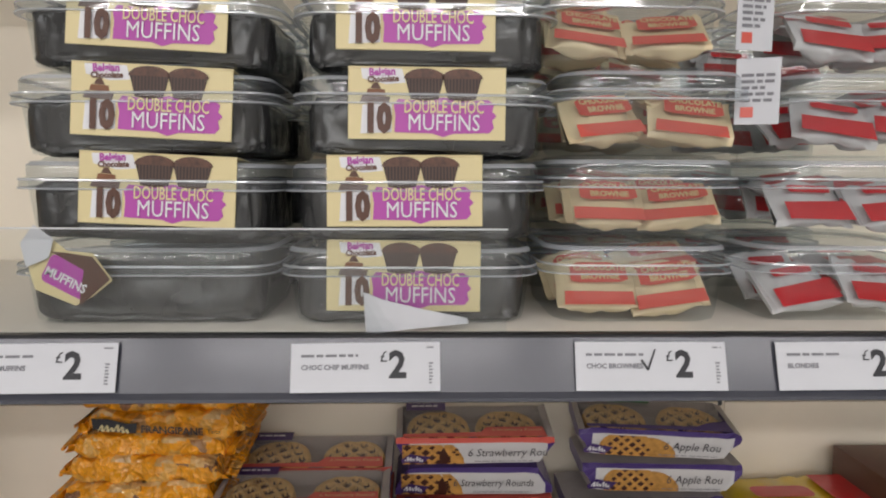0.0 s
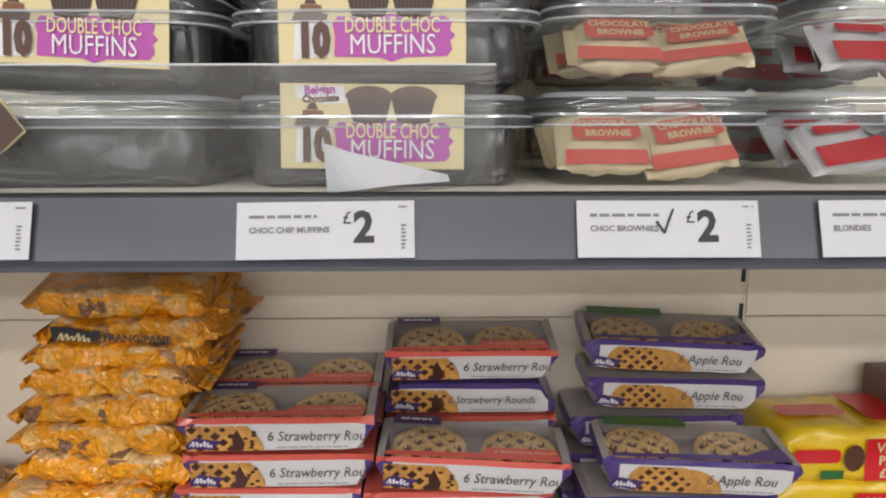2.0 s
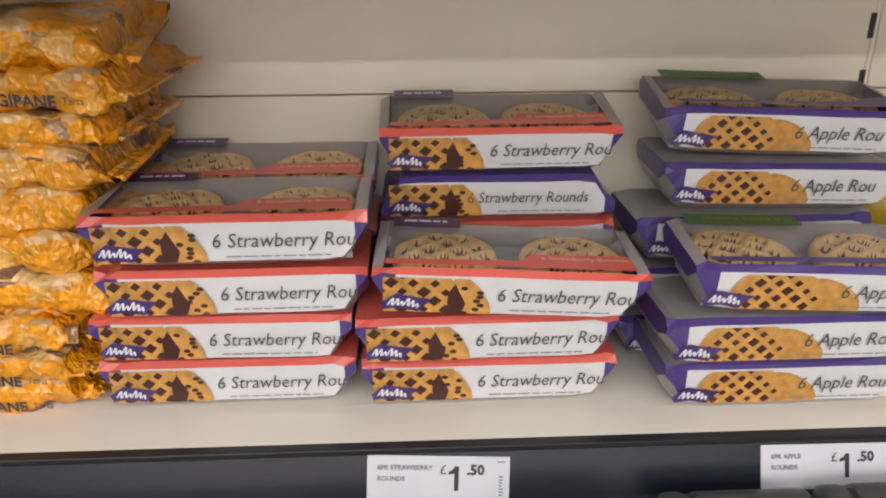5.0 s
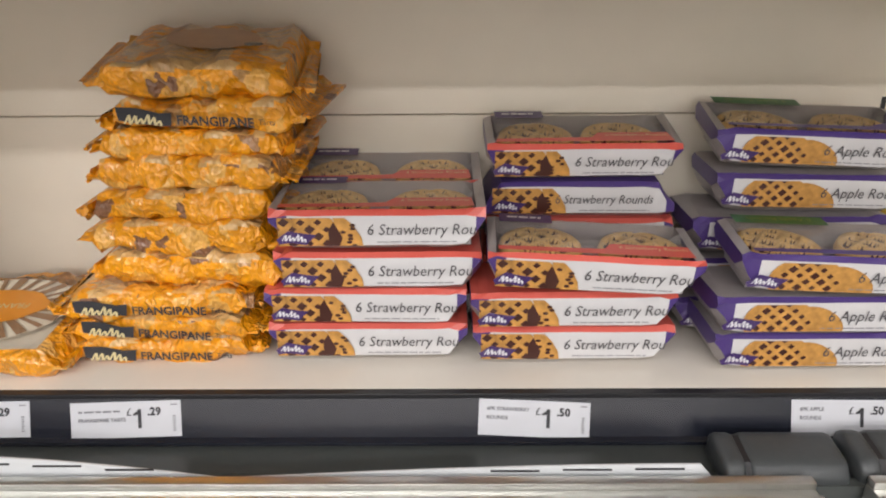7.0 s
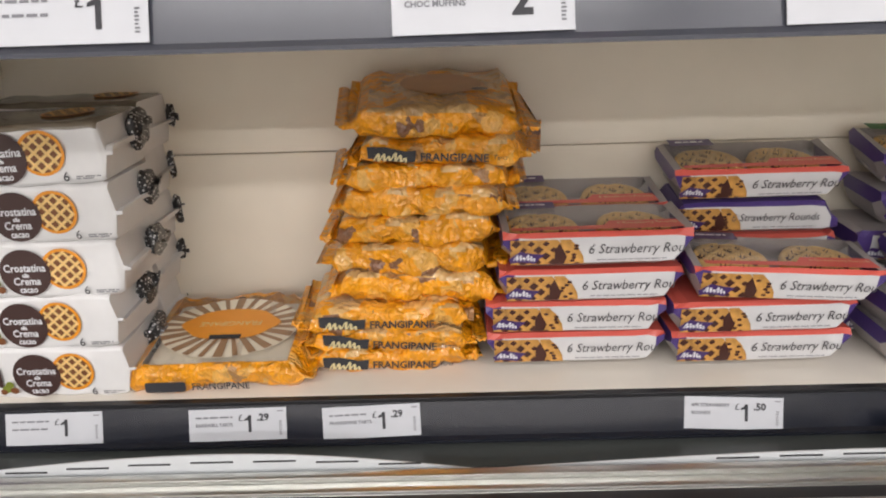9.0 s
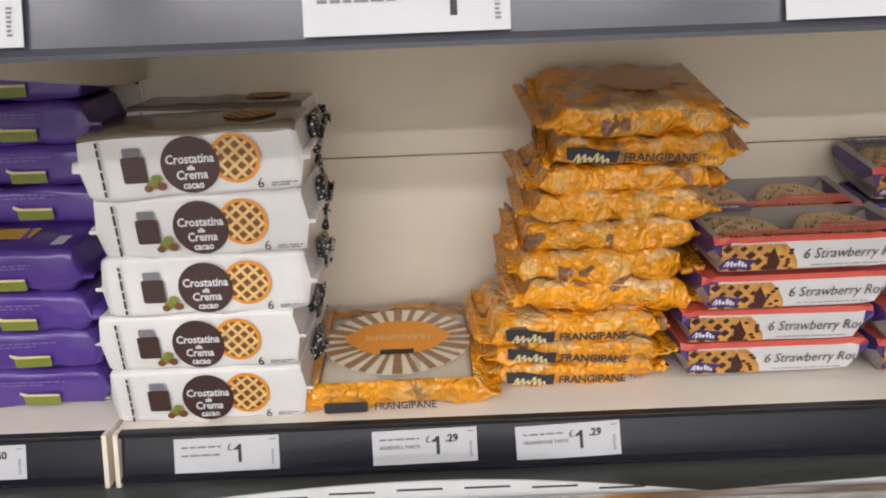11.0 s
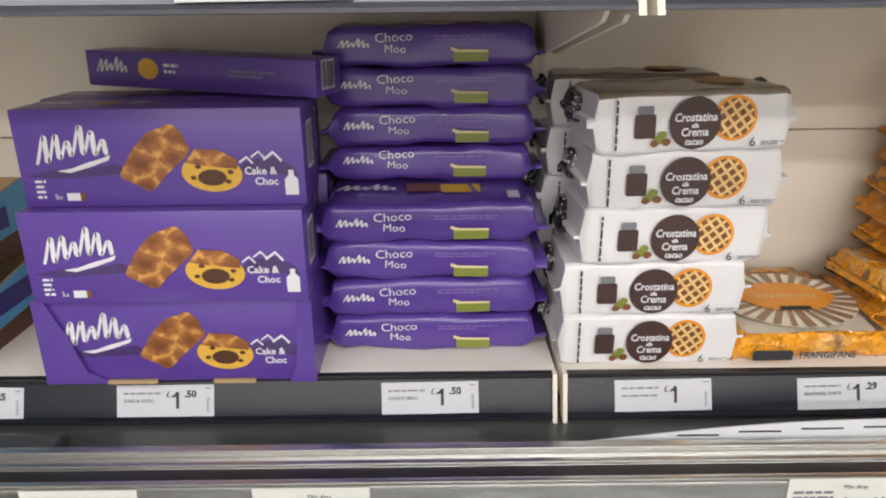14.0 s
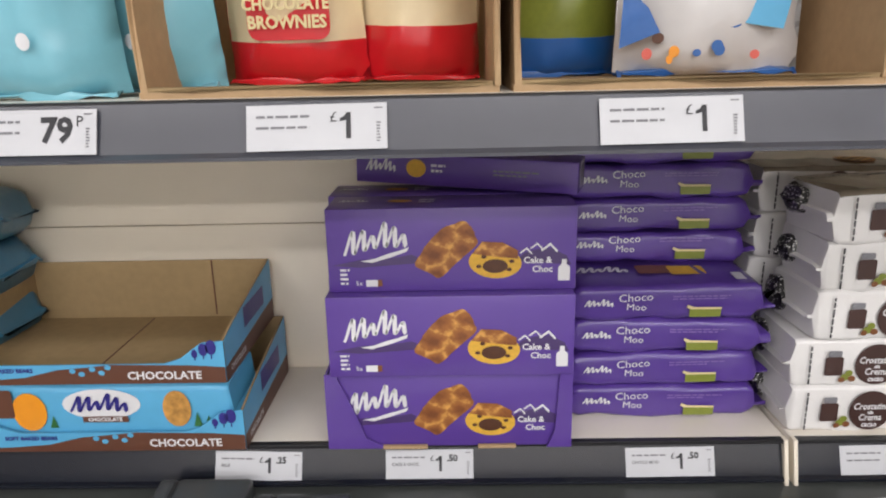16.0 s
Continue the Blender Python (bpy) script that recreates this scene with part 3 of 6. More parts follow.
def hinge_block(x, y, z):
    """A rounded grey hinge cover with a groove between two shells."""
    ob = thing("hinge_cover", pose(x, y, z), "rounded grey plastic cover at the freezer lid hinge", "hinge cover", "freezer hinge covers")
    pts = [(-0.026, 0.0), (-0.028, 0.010), (-0.020, 0.019), (0.006, 0.023), (0.014, 0.018), (0.016, 0.0)]
    for x0, x1, nm in ((0.017, 0.082, "shell"), (0.0, 0.0145, "end_shell")):
        bm = profile(pts, x0, x1)
        bmesh.ops.bevel(bm, geom=bm.edges[:], offset=0.0035, segments=2, affect="EDGES", profile=0.5)
        part(nm, bm, "grey_plastic", ob, smooth=50)
    part("core", profile([(y0 * 0.93, z0 * 0.93) for y0, z0 in pts], 0.012, 0.02), "black", ob)


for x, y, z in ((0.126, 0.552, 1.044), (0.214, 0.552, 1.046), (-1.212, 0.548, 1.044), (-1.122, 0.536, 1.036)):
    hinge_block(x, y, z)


def vent_strip(x0, x1, crest, rise):
    """A bowed white plastic strip with slots, standing out of the gap behind the lid frame."""
    ob = thing("vent_strip", pose(0, 0.5245, 1.056), "bowed white plastic vent strip behind the freezer lid", "vent strip", "vent strips")

    def height(x):
        u = (x - x0) / (crest - x0) if x < crest else (x1 - x) / max(x1 - crest, 1e-4)
        return 0.0005 + rise * math.sin(min(max(u, 0), 1) * math.pi / 2)

    bm = bmesh.new()
    n = 36
    rows = []
    for i in range(n + 1):
        x = x0 + (x1 - x0) * i / n
        rows.append([bm.verts.new((x, y, z)) for y, z in ((0, 0), (0, height(x)), (0.0012, height(x)), (0.0012, 0))])
    for a, b in zip(rows, rows[1:]):
        for k in range(4):
            bm.faces.new((a[k], a[(k + 1) % 4], b[(k + 1) % 4], b[k]))
    bmesh.ops.recalc_face_normals(bm, faces=bm.faces[:])
    part("strip", bm, "white_plastic", ob, smooth=40)
    x = x0 + 0.03
    while x < x1 - 0.04:
        if height(x) > 0.007:
            part("slot", box(x, x + 0.032, -0.0004, 0.0, height(x) * 0.62, height(x) * 0.62 + 0.0014), "black", ob)
        x += 0.047


vent_strip(-0.640, -0.205, -0.40, 0.0180)
vent_strip(-0.200, 0.116, 0.112, 0.0105)

# housings of the unseen ceiling lamps
for lx, ly, watts in LAMPS:
    lamp = thing("ceiling_lamp", pose(lx, ly, LAMP_Z), "unseen long white linear ceiling lamp", "ceiling lamp", "ceiling lamps")
    part("housing", box(-1.0, 1.0, -0.17, 0.17, -0.055, 0.1, 0.01, 2), "white_plastic", lamp, smooth=40)


# ---- price tickets ----
def bars(x0, x1, y0, y1, rng, bm=None, lines=1):
    """Unreadable small print as short bars."""
    bm = bm or bmesh.new()
    step = (y1 - y0) / lines
    for k in range(lines):
        x = x0
        end = x1 - (x1 - x0) * rng.uniform(0, 0.35) * (k > 0)
        while x < end:
            w = rng.uniform(0.003, 0.008)
            flat(rect(x, min(x + w, end), y1 - (k + 0.75) * step, y1 - (k + 0.25) * step), 0, bm)
            x += w + 0.0012
    return bm


def script_mark(w, h):
    """A brand mark as one plain leaning ribbon of tall and low waves."""
    bm = bmesh.new()
    humps = (0.80, 0.74, 0.44, 0.84, 0.66, 0.42)
    n = 16 * len(humps)
    mid = []
    for i in range(n + 1):
        q = i / 16
        amp = humps[min(int(q), len(humps) - 1)]
        y = -h * 0.42 + h * 0.9 * amp * 0.5 * (1 - math.cos(2 * math.pi * q)) + (h * 0.10 if 16 <= i < n - 8 else 0) * math.sin(math.pi * min(max((i - 16) / (n - 24), 0), 1))
        mid.append(Vector((-w * 0.55 + w * i / n + (y + h * 0.42) * 0.34, y, 0)))
    rows = []
    for i, p in enumerate(mid):
        d = (mid[min(i + 1, n)] - mid[max(i - 1, 0)]).normalized()
        side = Vector((-d.y, d.x, 0)) * (w * 0.022 + w * 0.014 * max(0.0, -d.y))
        rows.append((bm.verts.new(p - side), bm.verts.new(p + side)))
    for a, b in zip(rows, rows[1:]):
        bm.faces.new((a[0], b[0], b[1], a[1]))
    bm.normal_update()
    for f in bm.faces:
        if f.normal.z < 0:
            f.normal_flip()
    return bm


def figure_one(size, ink):
    """The figure 1 with a flag and a straight stem."""
    key = ("figure one", size, ink)
    if key not in TEXTS:
        h = size * 0.36
        TEXTS[key] = mesh_of("figure", flat([(-0.02 * size, -h), (0.11 * size, -h), (0.11 * size, h), (0.0, h), (-0.07 * size, h * 0.72), (-0.19 * size, h * 0.55), (-0.19 * size, h * 0.32), (-0.02 * size, h * 0.42)]), ink)
    return TEXTS[key]


TICKET_RNG = random.Random(5)


def ticket(x, upper, price, words, turn=0.0, w=0.081, h=0.0265, pence="", tick=False):
    """A white price ticket in a rail, its middle at x."""
    y, z, lean = (0.4145, 1.3885, -18) if upper else (0.5818, 1.0625, -19.5)
    ob = thing("price_ticket", front(x, z, y, lean, turn), "white paper price ticket in the shelf rail", "price ticket", "price tickets")
    part("card", box(-w / 2, w / 2, -h / 2, h / 2, -0.0004, 0.0002), "paper", ob)
    e = 0.0006
    big = 0.0200 if upper else 0.0185
    part("price", figure_one(big * 1.05, "ink") if price == "1" else text_mesh(price.replace("p", ""), big, "ink", 0, 0.95, 0.0007), None, ob, m=pose(w * 0.215 if upper else w * 0.115, 0.0005, e))
    if "p" in price:
        part("pence_sign", text_mesh("P", big * 0.45, "ink"), None, ob, m=pose(w * 0.38, h * 0.22, e))
    if "p" not in price:
        part("pound_sign", text_mesh("£", big * 0.42, "ink"), None, ob, m=pose(w * 0.12 if upper else w * 0.03, h * 0.20, e))
    if pence:
        part("pence", text_mesh(pence, big * 0.44, "ink", 0, 1.0, 0.0003), None, ob, m=pose(w * 0.26, h * 0.20, e))
    for i, line in enumerate(words):
        if line:
            part("wording", text_mesh(line, 0.0038, "ink_grey", 0, 1.0, 0.00012, "LEFT"), None, ob, m=pose(-w * 0.43, h * (0.24 - 0.24 * i), e))
        else:
            part("small_print", bars(-w * 0.43, -w * 0.05, -0.0014, 0.0014, TICKET_RNG), "ink_grey", ob, m=pose(0, h * (0.24 - 0.24 * i), e))
    part("side_print", bars(w * 0.425, w * 0.455, -h * 0.36, h * 0.1, TICKET_RNG, None, 7), "ink_grey", ob, m=pose(0, 0, e))
    part("corner_print", bars(w * 0.41, w * 0.47, h * 0.36, h * 0.42, TICKET_RNG), "ink_grey", ob, m=pose(0, 0, e))
    if tick:
        bm = flat([(0.002, 0.0), (0.0055, -0.0055), (0.0065, -0.005), (0.011, 0.0065), (0.0098, 0.0060), (0.0058, -0.0035), (0.003, 0.0008)])
        part("pen_tick", bm, "ink", ob, "handwritten pen tick", m=pose(-0.008, 0.003, e * 1.4))
    return ob


ticket(-0.206, True, "2", ["", "CHOC MUFFINS"], 0.5)
ticket(-0.032, True, "2", ["", "CHOC CHIP MUFFINS"], 0.6)
ticket(0.125, True, "2", ["", "CHOC BROWNIES"], -0.2, tick=True, w=0.084)
ticket(0.236, True, "2", ["", "BLONDIES"], 0.3)
ticket(-1.190, True, "79p", ["", ""], 0.0)
ticket(-1.022, True, "1", ["", ""], 0.4)
ticket(-0.820, True, "1", ["", ""], 0.5)
ticket(-0.585, True, "1", ["", ""], 0.2)
ticket(-0.395, True, "1", ["", ""], 0.2)
ticket(-1.131, False, "1", ["", "MILK"], -1.5, pence=".25")
ticket(-0.972, False, "1", ["", "CAKE & CHOC"], 0.0, pence=".50")
ticket(-0.751, False, "1", ["", "CHOCO MOO"], 0.5, pence=".50")
ticket(-0.556, False, "1", ["", ""], 0.6)
ticket(-0.403, False, "1", ["", "BAKEWELL TARTS"], 0.8, pence=".29")
ticket(-0.292, False, "1", ["", "FRANGIPANE TARTS"], 1.8, pence=".29")
ticket(0.006, False, "1", ["6PK STRAWBERRY", "ROUNDS"], -2.6, pence=".50")
ticket(0.233, False, "1", ["6PK APPLE", "ROUNDS"], -0.5, pence=".50")


# belong under the glass, but set on the frame to fit the camera's view
def freezer_ticket(x, z, price, deal):
    ob = thing("freezer_ticket", front(x, z, 0.4750), "pale paper freezer price ticket, placed to fit the camera view", "price ticket", "freezer tickets")
    part("card", box(-0.041, 0.041, -0.016, 0.017, -0.0004, 0.0002), "paper_old", ob)
    if deal:
        part("price", text_mesh("3 for £12", 0.0135, "ink", 0, 0.95), None, ob, m=pose(0.012, -0.004, 0.0006))
        part("offer", text_mesh("Mix Any", 0.005, "ink"), None, ob, m=pose(0.006, 0.010, 0.0006))
    else:
        part("price", text_mesh("£4.99", 0.017, "ink"), None, ob, m=pose(0.010, -0.003, 0.0006))
    part("small_print", bars(-0.037, -0.008, -0.001, 0.008, TICKET_RNG, None, 2), "ink_grey", ob, m=pose(0, 0, 0.0006))


freezer_ticket(-0.459, 1.043, "", True)
freezer_ticket(-0.833, 1.040, "", True)
freezer_ticket(-0.995, 1.040, "", False)
freezer_ticket(-0.24, 1.043, "", True)


# ---- goods on the lower shelf ----
def lattice_round(r, h, name):
    """A round pastry as one sheet: raised rim and lattice over a dark filling, with a side wall."""
    bm = bmesh.new()
    rings, n = 20, 60
    loops = []
    for k in range(1, rings + 1):
        rr = r * k / rings
        row = []
        for i in range(n):
            a = 2 * math.pi * i / n
            x, y = rr * math.cos(a), rr * math.sin(a)
            dome = h * (0.80 + 0.25 * (1 - (rr / r) ** 2))
            u, v = (x * 0.75 + y * 0.66) / (r * 0.40), (x * 0.75 - y * 0.66) / (r * 0.40)
            line = max(math.cos(math.pi * u) ** 2, math.cos(math.pi * v) ** 2)
            up = line > 0.80 or rr > 0.86 * r
            z = dome + (0.0016 if up else -0.0022)
            if k == rings:
                z = h * 0.55
            row.append((bm.verts.new((x, y, z)), up))
        loops.append(row)
    base = [(bm.verts.new((r * 0.9 * math.cos(2 * math.pi * i / n), r * 0.9 * math.sin(2 * math.pi * i / n), 0)), True) for i in range(n)]
    mid = bm.verts.new((0, 0, h * 1.1))
    for i in range(n):
        bm.faces.new((mid, loops[0][i][0], loops[0][(i + 1) % n][0]))
    for a, b in zip(loops, loops[1:] + [base]):
        for i in range(n):
            q = (a[i], b[i], b[(i + 1) % n], a[(i + 1) % n])
            f = bm.faces.new([v for v, _ in q])
            f.material_index = 0 if sum(u for _, u in q) >= 2 else 1
    bmesh.ops.recalc_face_normals(bm, faces=bm.faces[:])
    me = mesh_of(name, bm, ["tan_pale", "jam"])
    me.shade_smooth()
    return me


ROUND = lattice_round(0.0315, 0.013, "round_pastry")


def pastry_print(cx, cy, rx, ry, bm, cut=None, rows=4):
    """A printed picture of a lattice pastry: an oval with rows of dark lozenges (print 0: crust, 1: filling)."""
    flat(oval(cx, cy, rx, ry, 30), 0.0, bm, 0)
    step = 2 * ry / (rows + 0.6)
    for j in range(-rows, rows + 1):
        for i in range(-rows - 2, rows + 3):
            x, y = i * step * 1.25 + (j % 2) * step * 0.62, j * step * 0.56
            if (x / rx) ** 2 + (y / ry) ** 2 < 0.70:
                s = step * (0.30 + 0.07 * math.sin(i * 2.3 + j * 1.7))
                flat([(cx + x - s * 1.2, cy + y - s * 0.1), (cx + x, cy + y - s), (cx + x + s * 1.2, cy + y + s * 0.1), (cx + x, cy + y + s)], 0.00012, bm, 1)
    return bm


def clip_low(bm, y0, y1, x0, x1):
    """Trims a print to the edges of its panel."""
    for co, no in (((0, y0, 0), (0, -1, 0)), ((0, y1, 0), (0, 1, 0)), ((x0, 0, 0), (-1, 0, 0)), ((x1, 0, 0), (1, 0, 0))):
        bmesh.ops.bisect_plane(bm, geom=bm.verts[:] + bm.edges[:] + bm.faces[:], plane_co=co, plane_no=no, clear_outer=True)
    return bm


PACK_W, PACK_H, PACK_D = 0.141, 0.0335, 0.066


def rounds_pack(m, fruit, seed, window=True, upside=False):
    """A tray of six pastry rounds in printed film: smoky tray, window on top, printed front, gathered ends."""
    rng = random.Random(seed)
    apple = fruit == "apple"
    edge = "pack_purple" if (apple or upside) else "red"
    label = ("purple and white pack of six apple rounds" if apple else "red and white pack of six strawberry rounds") + (", upside down" if upside else "")
    ob = thing("pastry_pack", m, label, "pastry pack", "packs of " + fruit + " rounds")
    w, h, d = PACK_W, PACK_H, PACK_D
    # film body: lower shell with the ends drawn in
    bm = bmesh.new()
    xs = [-w / 2 - 0.005, -w / 2 + 0.001, -w / 2 + 0.008, -w / 2 + 0.02, -0.03, 0, 0.03, w / 2 - 0.02, w / 2 - 0.008, w / 2 - 0.001, w / 2 + 0.006]
    loops = []
    for k, x in enumerate(xs):
        e = min(k, len(xs) - 1 - k)
        s = (0.42, 0.68, 0.97)[e] if e < 3 else 1.0
        j = (0.0022, 0.0016, 0.0006)[e] if e < 3 else 0.0003
        low = h * (1 - s) if not upside else 0.0
        top = h if not upside else h * s
        pts = [(0.013, low), (0.0005, low + 0.0075), (0.0, top - 0.0035), (0.0035, top), (d - 0.004, top), (d, (top + low) / 2), (d - 0.005, low)]
        loops.append([bm.verts.new((x, y + rng.uniform(-1, 1) * j * 0.6, z + rng.uniform(-1, 1) * j)) for y, z in pts])
    for a, b in zip(loops, loops[1:]):
        for i in range(7):
            f = bm.faces.new((a[i], b[i], b[(i + 1) % 7], a[(i + 1) % 7]))
            c = f.calc_center_median()
            on_top = i == 3
            f.material_index = 2 if on_top and window and abs(c.x) < w / 2 - 0.001 else (0 if i in (0, 4, 5, 6) else 1)
            if i == 2 or (on_top and not window and not apple):
                f.material_index = 3
            elif on_top and f.material_index != 2:
                f.material_index = 0
            if (i == 1 and c.x < -w / 2 + 0.012) or (i in (0, 1) and c.x > w / 2 - 0.002):
                f.material_index = 4
    bm.faces.new(loops[0][::-1]).material_index = 4
    bm.faces.new(loops[-1]).material_index = 4
    bmesh.ops.recalc_face_normals(bm, faces=bm.faces[:])
    if window:
        bmesh.ops.delete(bm, geom=[f for f in bm.faces if f.material_index == 2], context="FACES_ONLY")
    part("wrapper", bm, ["tray", "white_film", "film", edge, "pack_purple"], ob, "printed film wrapper")
    # printed front
    e = -0.0009
    fx0, fx1, fz0, fz1 = -w / 2 + 0.001, w / 2 - 0.008, 0.0078, h - 0.0045
    bm = bmesh.new()
    if apple:
        pastry_print(-0.030, 0.015, 0.026, 0.019, bm, rows=4)
        flat(oval(-0.001, 0.015, 0.019, 0.011, 20, turn=-25), -0.0001, bm, 0)
    else:
        pastry_print(-0.053, 0.015, 0.027, 0.022, bm, rows=4)
        flat([(-0.031, 0.002), (-0.026, 0.0), (-0.009, 0.0), (-0.011, 0.014), (-0.016, 0.023), (-0.023, 0.030), (-0.031, 0.030), (-0.026, 0.016)], 0.0002, bm, 0)
        flat([(-0.034, 0.004), (-0.028, 0.004), (-0.024, 0.014), (-0.030, 0.026), (-0.034, 0.020)], 0.0003, bm, 1)
        for q in range(7):
            flat(oval(-0.025 + rng.uniform(0, 0.011) - q * 0.0004, 0.008 + q * 0.0026, 0.0021, 0.0013, 8), 0.0004 + q * 0.00003, bm, 1)
    clip_low(bm, fz0, fz1, fx0, fx1)
    part("pastry_picture", bm, ["tan", "jam"], ob, "printed picture of a lattice pastry", m=front(0, 0, e))
    part("brand_patch", flat([(-0.071, 0.013), (-0.062, 0.0195), (-0.052, 0.0175), (-0.042, 0.0165), (-0.047, 0.0120), (-0.050, 0.0085), (-0.060, 0.0105), (-0.069, 0.0095)], 0.0007), "dark_purple", ob, m=front(0, 0, e))
    part("brand_mark", script_mark(0.017, 0.0062), "white", ob, m=front(-0.0575, 0.0142, e - 0.0010, 0, -4))
    words = "6 Apple Rou" if apple else ("6 Strawberry Rounds" if upside else "6 Strawberry Rou")
    part("wording", text_mesh(words, 0.0118 if not upside else 0.0105, "ink_soft", 0.2, 0.90 if not upside else 0.86, 0.0, "LEFT"), None, ob, m=front(0.004 if apple else (-0.020 if upside else -0.0075), 0.0195, e - 0.0002))
    part("small_print", bars(0.000, 0.056, 0.0098, 0.0112, rng), "ink_grey", ob, m=front(0, 0, e - 0.0002))
    if upside:
        return ob
    if not window:
        return ob
    # what shows through the top
    part("tray", box(-w / 2 + 0.004, w / 2 - 0.004, 0.008, d - 0.008, 0.004, 0.0155), "tray", ob, "smoky plastic tray")
    for x in (-0.037, 0.037):
        for y in (0.036,):
            part("pastry", ROUND, None, ob, "pale lattice pastry round" if not apple else "golden lattice pastry round", m=pose(x + rng.uniform(-1, 1) * 0.003, y, 0.0135, 0, 0, rng.uniform(-15, 15)))
    bm = bmesh.new()
    nx, ny = 12, 6
    grid = [[bm.verts.new((-w / 2 + 0.003 + (w - 0.006) * i / nx, 0.006 + (d - 0.012) * j / ny, h + 0.0012 + noise.noise(Vector((i * 0.7, j * 0.9, seed))) * 0.0016)) for j in range(ny + 1)] for i in range(nx + 1)]
    for i in range(nx):
        for j in range(ny):
            bm.faces.new((grid[i][j], grid[i + 1][j], grid[i + 1][j + 1], grid[i][j + 1]))
    part("window", bm, "film", ob, "clear crinkled film window", smooth=60)
    t = h + 0.0034
    part("top_band", flat([(-w / 2 + 0.002, 0.0), (w / 2 - 0.002, 0.0), (w / 2 - 0.004, 0.017), (0.012, 0.017), (0.006, 0.008), (-w / 2 + 0.002, 0.006)] if not apple else
                          [(-w / 2 + 0.002, 0.0), (w / 2 - 0.002, 0.0), (w / 2 - 0.004, 0.020), (0.050, 0.016), (0.036, 0.008), (-w / 2 + 0.002, 0.005)], t), "red" if not apple else "pack_purple", ob)
    part("top_label", flat(rect(-w / 2 + 0.004, -w / 2 + (0.044 if not apple else 0.072), d - 0.017, d - 0.002), t), "dark_purple" if not apple else "green", ob)
    if apple:
        part("top_wording", text_mesh("6 Apple Rounds", 0.0075, "lime"), None, ob, m=pose(-w / 2 + 0.038, d - 0.009, t + 0.0004, 0, 0, 180))
    else:
        part("top_wording", text_mesh("6 Strawberry Rounds", 0.0056, "cream_print"), None, ob, m=pose(0.041, 0.011, t + 0.0004))
        part("brand_mark", bars(-w / 2 + 0.010, -w / 2 + 0.036, d - 0.012, d - 0.006, rng), "white", ob, m=pose(0, 0, t + 0.0004))
    return ob


def pack_at(fruit, cx, y, z, seed, tilt=0.0, turn=0.0, roll=0.0, window=True, upside=False):
    rounds_pack(pose(cx, y, z, tilt, roll, turn), fruit, seed, window, upside)


# two rows deep: a low front row, and a taller row behind it
for i, (x, y, tilt, turn) in enumerate(((-0.118, 0.626, 0, 0), (-0.119, 0.625, 0, -1), (-0.108, 0.622, 0, 0.5), (-0.106, 0.614, 4, 0.5))):
    pack_at("strawberry", x, y, SHELF + (0, 0.0295, 0.060, 0.0955)[i], 1 + i, tilt=tilt, turn=turn, window=i == 3)
for i in range(4):
    pack_at("strawberry", -0.106, 0.688, SHELF + 0.0322 * i, 20 + i, tilt=9 if i == 3 else 2, window=i == 3)
for i, (x, y, tilt, turn, roll) in enumerate(((0.038, 0.620, 0, 0, 0), (0.036, 0.615, 0, 0.5, 0), (0.046, 0.606, 5, -2, 2.5))):
    pack_at("strawberry", x, y, SHELF + (0, 0.0305, 0.0635)[i], 6 + i, tilt=tilt, turn=turn, roll=roll, window=i == 2)
for i in range(5):
    pack_at("strawberry", (0.046, 0.048, 0.050, 0.049, 0.050)[i], 0.688, SHELF + 0.0315 * i, 30 + i, tilt=(0, 2, 2, 4, 11)[i], turn=(0, 0, 1, -1, 0.5)[i], window=i == 4, upside=i == 3)
for i, (x, y, tilt, turn, roll) in enumerate(((0.216, 0.608, 0, 0, 0), (0.211, 0.602, 0, 0, 0), (0.222, 0.598, 5, -3, 1.5))):
    pack_at("apple", x, y, SHELF + (0, 0.032, 0.0650)[i], 11 + i, tilt=tilt, turn=turn, roll=roll, window=i == 2)
for i in range(5):
    pack_at("apple", (0.206, 0.208, 0.212, 0.226, 0.221)[i], 0.672, SHELF + 0.0345 * i, 40 + i, tilt=(0, 0, 2, 3, 10)[i], turn=(0, 1, 0, -1, -3)[i], roll=(0, 0, 0, 1, 2)[i], window=i == 4)


